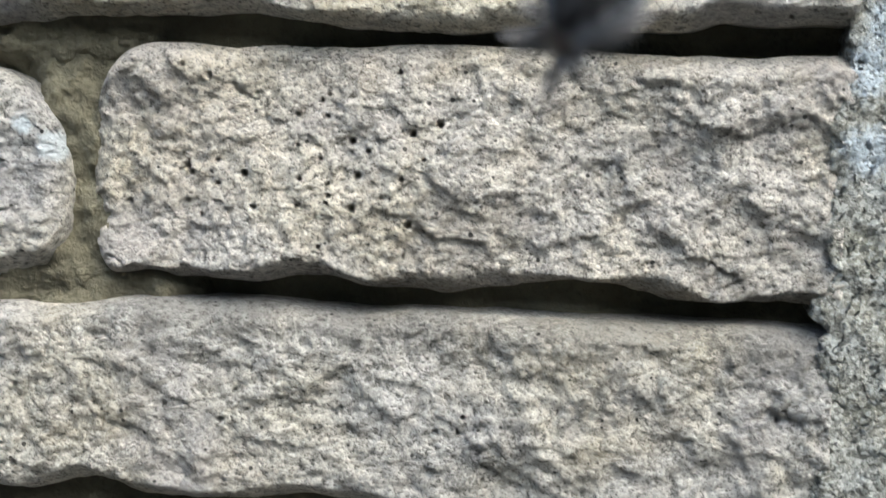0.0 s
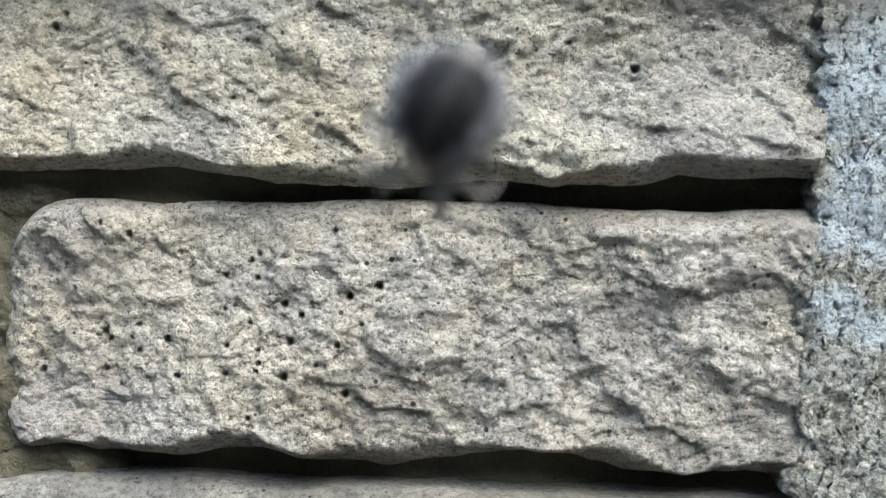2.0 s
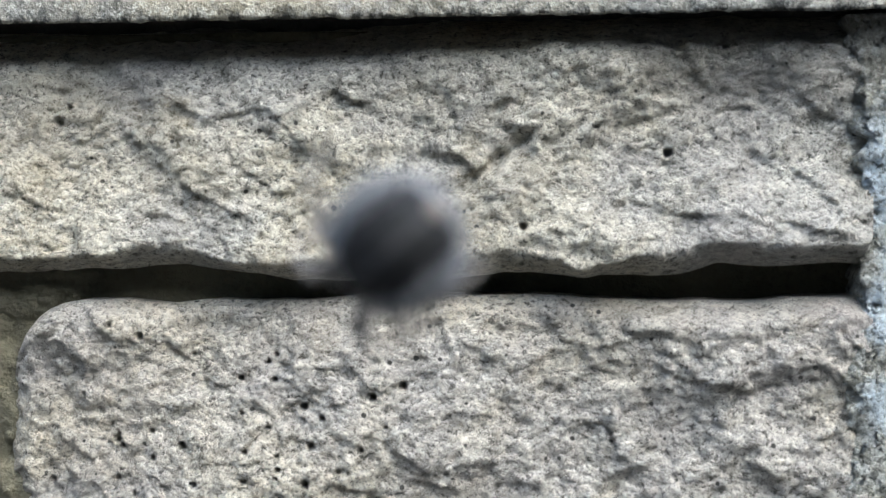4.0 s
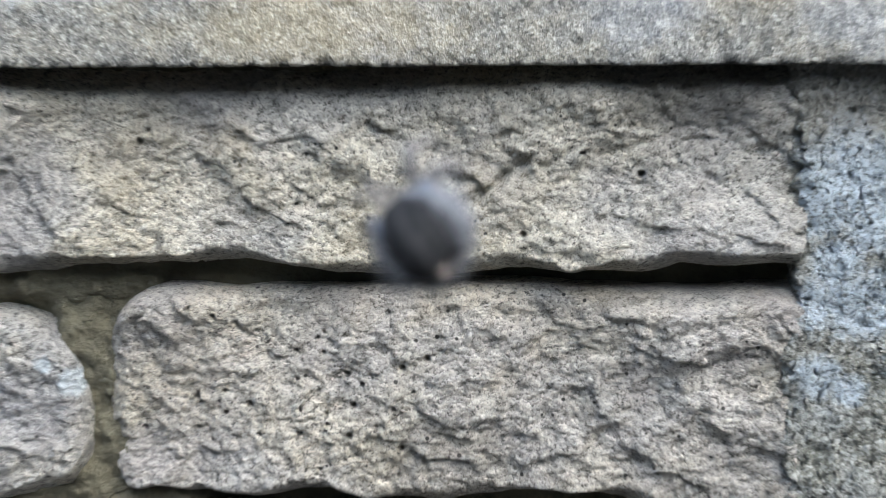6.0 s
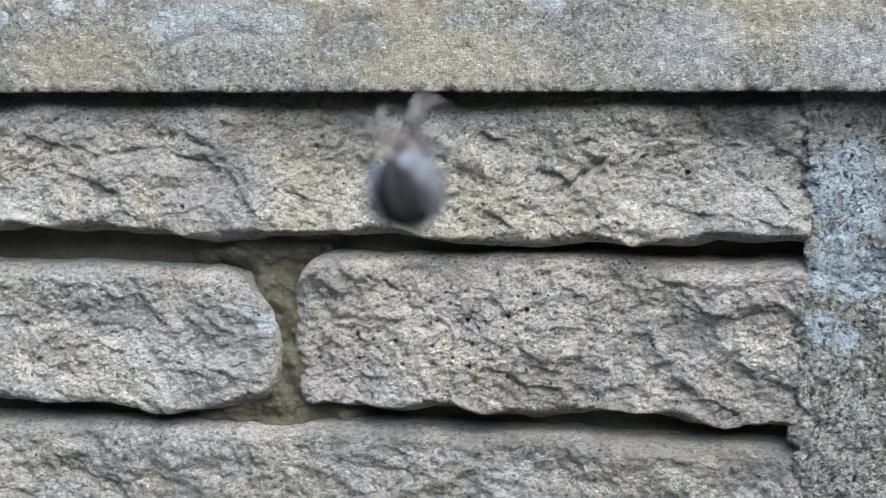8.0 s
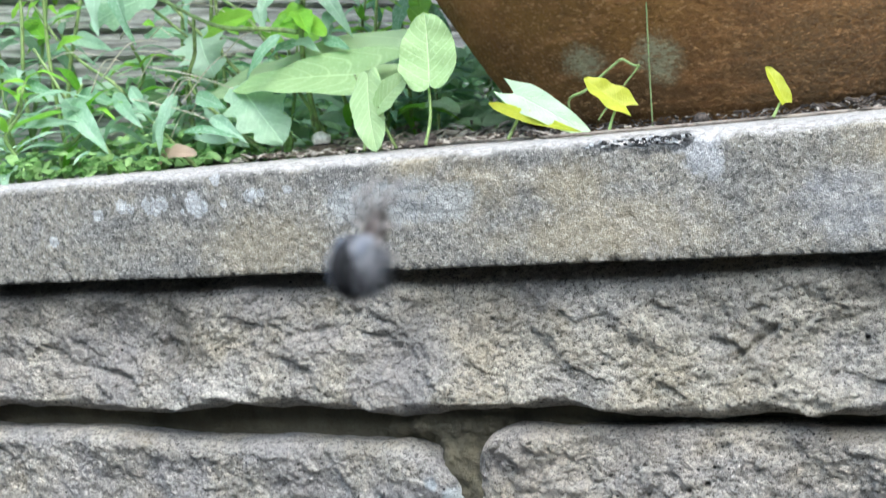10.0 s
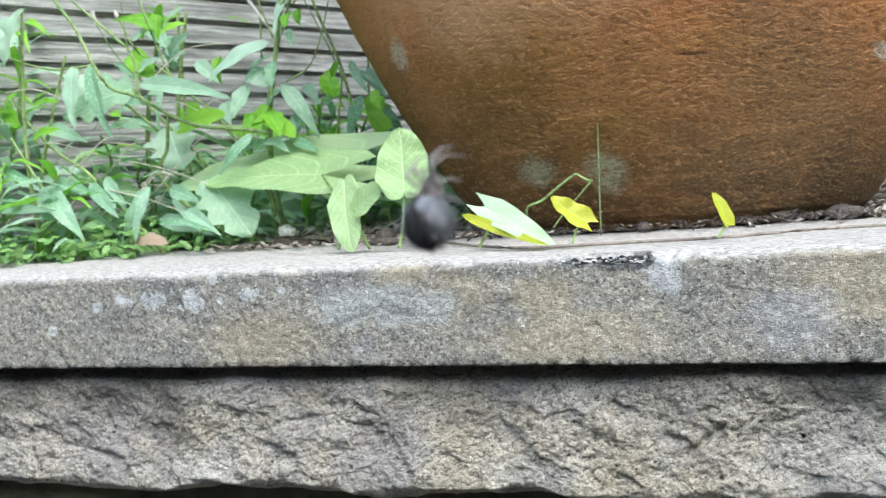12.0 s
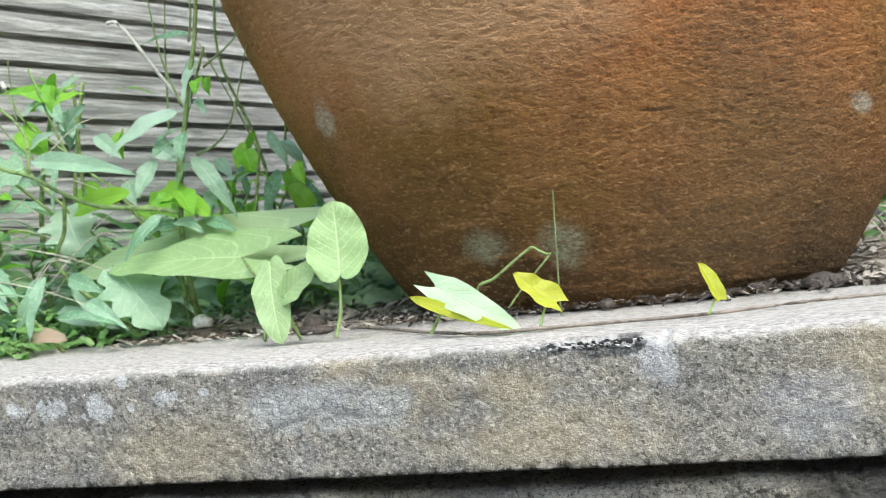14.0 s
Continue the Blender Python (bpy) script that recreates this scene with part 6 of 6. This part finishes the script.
# dry grass clump behind the pot
rng = random.Random(61)
for k in range(110):
    x, y = rng.uniform(0.08, 0.26), rng.uniform(0.38, 0.58)
    a = rng.uniform(0, 6.28)
    ln = rng.uniform(0.04, 0.11)
    g = plant("grass_stalk", (x, y, 0.65), "curled dry grass stalk behind the pot", "grass", "dry stalks")
    stalk(g, [(x, y, 0.646), (x + 0.4 * ln * math.cos(a), y + 0.3 * ln * math.sin(a), 0.66 + 0.35 * ln), (x + ln * math.cos(a), y + ln * 0.6 * math.sin(a), 0.655 + rng.uniform(0.0, 0.035))], 0.0011, 0.0004, STRAW, "stem", 4)

# ---------------------------------------------------------------- unseen plain walls added to close yard and bed; yard ones block low light
YARD = speckled("grey_render", (0.08, 0.08, 0.077), (0.11, 0.11, 0.105), (0.06, 0.06, 0.057), 90, 0.002)
for name, at, dims in (("wall_south", (0, -5.2, 1.6), (10.0, 0.15, 3.2)), ("wall_west", (-4.9, -1.3, 1.6), (0.15, 7.6, 3.2)), ("wall_east", (4.9, -1.3, 1.6), (0.15, 7.6, 3.2)), ("wall_north", (0, 2.5, 1.0), (10.0, 0.15, 2.0)), ("wall_bed_west", (-1.43, 1.21, 0.32), (0.10, 2.42, 0.64)), ("wall_bed_east", (1.23, 1.21, 0.32), (0.10, 2.42, 0.64))):
    bm = bmesh.new()
    bmesh.ops.create_cube(bm, size=1, matrix=Matrix.Translation(at) @ Matrix.Diagonal((*dims, 1)))
    tagged(part(name, bm, YARD, smooth=False), "plain rendered wall, added unseen to close the place", "wall", kind="structure")


# ---------------------------------------------------------------- spider
def ball(size, at=(0, 0, 0), point=0.0, seg=28):
    bm = bmesh.new()
    bmesh.ops.create_uvsphere(bm, u_segments=seg, v_segments=seg * 2 // 3, radius=1)
    for v in bm.verts:
        t = 1 - point * v.co.z
        v.co = Vector(at) + Vector((v.co.x * size[0] * t, v.co.y * size[1] * t, v.co.z * size[2]))
    return bm


# the head points up z, the back faces -y
spider = tagged(new("spider"), "dark garden spider with a round grey abdomen, dangling in the air", "spider")
abdomen = part("abdomen", ball((0.00285, 0.0027, 0.0033), (0, 0, -0.0004), -0.10), ABDOMEN, spider, "round grey hairy abdomen with a dark leaf-shaped patch")
# pale shoulder marks put the sky's sheen into the colour
for sx in (-1, 1):
    part("side_mark", ball((0.0005, 0.0004, 0.0011), (sx * 0.0019, -0.0017, 0.0008)), PALE_SHEEN_MARK, abdomen, "pale shoulder mark, painting in the sky's sheen")
part("spinneret", ball((0.0005, 0.0005, 0.0004), (0, 0.0009, -0.0034)), THORAX, abdomen)
part("carapace", ball((0.0014, 0.0011, 0.0019), (0, 0.0005, 0.0038), 0.15), THORAX, spider, "brown carapace")
rng = random.Random(9)
verts, faces = [], []
for _ in range(3600):
    d = Vector((rng.gauss(0, 1), rng.gauss(0, 1), rng.gauss(0, 1))).normalized()
    if abs(d.x) < 0.62 and d.y < 0.55:
        continue
    root = Vector((d.x * 0.0028, d.y * 0.00265, d.z * 0.0032 - 0.0004))
    end = root + (d + Vector((rng.gauss(0, 0.35), rng.gauss(0, 0.35), rng.gauss(0, 0.35)))) * rng.uniform(0.0004, 0.0012)
    s = d.orthogonal().normalized() * 2.2e-05
    c = d.cross(s)
    n0 = len(verts)
    verts += [tuple(root + s), tuple(root - 0.5 * s + 0.87 * c), tuple(root - 0.5 * s - 0.87 * c), tuple(end)]
    faces += [(n0, n0 + 1, n0 + 3), (n0 + 1, n0 + 2, n0 + 3), (n0 + 2, n0, n0 + 3)]
part("hairs", (verts, [], faces), HAIR, abdomen, "fine grey hairs")["kind"] = "stuff"
for sx in (-1, 1):
    part("palp", tube([(sx * 0.0004, 0.0003, 0.0052), (sx * 0.0008, -0.0006, 0.0060), (sx * 0.0006, -0.0004, 0.0067)], 0.0003, 0.0002, 6), LEGS, spider)
    # angle from the head, reach, how high the knee arches, for each of the four legs of a side
    for k, (turn, reach, arch) in enumerate(((14, 0.0050, 0.0020), (36, 0.0048, 0.0024), (74, 0.0036, 0.0014), (112 if sx > 0 else 150, 0.0056, 0.0018))):
        a = radians(turn)
        side, ahead = sx * math.sin(a), math.cos(a)
        hip = Vector((sx * 0.0011, 0.0006, 0.0046 - 0.0006 * k))
        knee = hip + Vector((side * reach * 0.42, -arch, ahead * reach * 0.42))
        shin = hip + Vector((side * reach * 0.80, -arch * 0.55, ahead * reach * 0.80))
        toe = hip + Vector((side * reach * 0.92 - sx * 0.0004, arch * 0.7, ahead * reach * 1.05))
        leg = part("leg", tube([hip, hip.lerp(knee, 0.5) + Vector((0, -arch * 0.2, 0)), knee], 0.00030, 0.00022, 7), LEGS, spider)
        part("shin", tube([knee, knee.lerp(shin, 0.5), shin], 0.00024, 0.00015, 7), LEGS, leg)
        part("foot", tube([shin, shin.lerp(toe, 0.5), toe], 0.00014, 0.00008, 6), LEGS, leg, "thin dark foot")


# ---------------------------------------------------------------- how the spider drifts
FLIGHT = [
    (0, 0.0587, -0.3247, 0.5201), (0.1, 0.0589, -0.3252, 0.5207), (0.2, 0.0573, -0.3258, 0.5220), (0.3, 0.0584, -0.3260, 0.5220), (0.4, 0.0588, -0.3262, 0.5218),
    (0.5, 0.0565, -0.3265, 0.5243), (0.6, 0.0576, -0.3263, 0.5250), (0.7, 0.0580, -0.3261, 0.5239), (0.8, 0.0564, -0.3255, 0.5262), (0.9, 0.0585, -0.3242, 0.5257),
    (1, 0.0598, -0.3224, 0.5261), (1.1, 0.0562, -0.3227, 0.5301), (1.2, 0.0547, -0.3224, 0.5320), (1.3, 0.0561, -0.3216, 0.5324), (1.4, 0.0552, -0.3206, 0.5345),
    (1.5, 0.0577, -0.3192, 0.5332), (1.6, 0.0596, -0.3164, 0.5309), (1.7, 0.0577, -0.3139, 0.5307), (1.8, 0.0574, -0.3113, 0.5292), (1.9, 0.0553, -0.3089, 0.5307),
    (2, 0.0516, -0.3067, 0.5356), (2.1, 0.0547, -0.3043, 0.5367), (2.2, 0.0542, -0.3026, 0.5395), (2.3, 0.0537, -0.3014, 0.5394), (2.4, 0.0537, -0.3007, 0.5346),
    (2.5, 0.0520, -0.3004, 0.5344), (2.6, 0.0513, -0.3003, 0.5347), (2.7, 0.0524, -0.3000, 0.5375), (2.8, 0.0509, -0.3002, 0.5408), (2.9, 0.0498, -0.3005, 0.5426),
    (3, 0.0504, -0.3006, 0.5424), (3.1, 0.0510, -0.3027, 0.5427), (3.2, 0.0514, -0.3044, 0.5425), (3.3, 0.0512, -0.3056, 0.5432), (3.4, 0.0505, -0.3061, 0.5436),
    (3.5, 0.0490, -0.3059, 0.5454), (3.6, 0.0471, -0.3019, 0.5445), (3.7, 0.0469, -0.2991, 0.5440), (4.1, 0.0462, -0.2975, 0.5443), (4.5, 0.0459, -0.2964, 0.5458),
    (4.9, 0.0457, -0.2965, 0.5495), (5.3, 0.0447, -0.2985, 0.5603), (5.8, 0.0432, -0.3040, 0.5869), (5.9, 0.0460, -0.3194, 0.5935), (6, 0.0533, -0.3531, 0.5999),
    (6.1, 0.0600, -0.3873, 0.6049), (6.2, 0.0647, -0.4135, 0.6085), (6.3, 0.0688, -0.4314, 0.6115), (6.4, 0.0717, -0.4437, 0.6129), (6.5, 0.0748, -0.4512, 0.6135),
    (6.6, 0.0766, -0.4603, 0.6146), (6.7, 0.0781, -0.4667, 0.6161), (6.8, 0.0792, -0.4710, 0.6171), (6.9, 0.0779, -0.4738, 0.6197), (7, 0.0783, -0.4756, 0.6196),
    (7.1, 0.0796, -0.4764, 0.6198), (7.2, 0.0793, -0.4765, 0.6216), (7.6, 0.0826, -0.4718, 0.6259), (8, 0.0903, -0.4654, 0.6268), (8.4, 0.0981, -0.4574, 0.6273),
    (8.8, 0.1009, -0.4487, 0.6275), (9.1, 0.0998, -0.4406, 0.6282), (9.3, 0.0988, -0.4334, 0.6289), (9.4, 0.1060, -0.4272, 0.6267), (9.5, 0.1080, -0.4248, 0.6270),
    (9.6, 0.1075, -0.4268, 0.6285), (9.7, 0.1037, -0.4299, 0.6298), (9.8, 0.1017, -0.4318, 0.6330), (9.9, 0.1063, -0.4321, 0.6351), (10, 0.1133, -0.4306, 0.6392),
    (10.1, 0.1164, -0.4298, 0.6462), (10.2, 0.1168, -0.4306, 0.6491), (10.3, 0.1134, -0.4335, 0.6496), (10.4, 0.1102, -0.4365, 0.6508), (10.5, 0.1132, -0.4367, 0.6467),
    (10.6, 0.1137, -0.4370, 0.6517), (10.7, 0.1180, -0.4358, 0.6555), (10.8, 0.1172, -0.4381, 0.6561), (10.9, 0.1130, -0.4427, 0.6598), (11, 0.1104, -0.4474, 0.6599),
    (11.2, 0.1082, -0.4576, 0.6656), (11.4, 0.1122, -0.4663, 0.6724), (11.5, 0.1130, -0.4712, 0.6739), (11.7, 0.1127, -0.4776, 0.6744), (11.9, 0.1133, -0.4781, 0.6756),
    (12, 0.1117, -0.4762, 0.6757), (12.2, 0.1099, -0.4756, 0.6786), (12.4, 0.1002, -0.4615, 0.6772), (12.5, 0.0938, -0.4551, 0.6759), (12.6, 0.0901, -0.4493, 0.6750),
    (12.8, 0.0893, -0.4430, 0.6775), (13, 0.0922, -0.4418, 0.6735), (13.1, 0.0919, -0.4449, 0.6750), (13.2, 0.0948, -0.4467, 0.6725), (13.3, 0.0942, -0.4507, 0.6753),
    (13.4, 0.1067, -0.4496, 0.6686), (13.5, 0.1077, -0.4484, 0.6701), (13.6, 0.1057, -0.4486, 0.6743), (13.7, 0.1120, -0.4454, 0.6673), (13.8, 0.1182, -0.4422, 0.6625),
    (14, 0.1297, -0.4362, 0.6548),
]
# seconds; which way the head leans (0 up, clockwise), how far it points away, the turn about its own length
POSTURE = [
    (0, -152, 46, 30), (0.6, -152, 48, 30), (1.1, -158, 58, 24), (1.6, -160, 64, 18), (2.0, -168, 52, 20), (2.5, -150, 46, 26), (2.8, -150, 54, 26),
    (3.0, -160, 60, 22), (3.3, -158, 66, 14), (3.7, -158, 64, 14), (5.8, -24, 66, -20), (6.5, -16, 66, -22), (7.2, -14, 60, -22), (8.3, 0, 34, -26),
    (9.3, 14, 24, -30), (9.8, 18, 20, -36), (10.0, 22, 20, -36), (10.5, 8, 18, -30), (11.0, 18, 18, -30), (11.6, 12, 20, -34), (12.0, 2, 24, -38),
    (12.5, 4, 30, -30), (13.0, 10, 42, -34), (13.2, 30, 40, -30), (13.6, 4, 34, -24), (14.0, 6, 30, -24),
]


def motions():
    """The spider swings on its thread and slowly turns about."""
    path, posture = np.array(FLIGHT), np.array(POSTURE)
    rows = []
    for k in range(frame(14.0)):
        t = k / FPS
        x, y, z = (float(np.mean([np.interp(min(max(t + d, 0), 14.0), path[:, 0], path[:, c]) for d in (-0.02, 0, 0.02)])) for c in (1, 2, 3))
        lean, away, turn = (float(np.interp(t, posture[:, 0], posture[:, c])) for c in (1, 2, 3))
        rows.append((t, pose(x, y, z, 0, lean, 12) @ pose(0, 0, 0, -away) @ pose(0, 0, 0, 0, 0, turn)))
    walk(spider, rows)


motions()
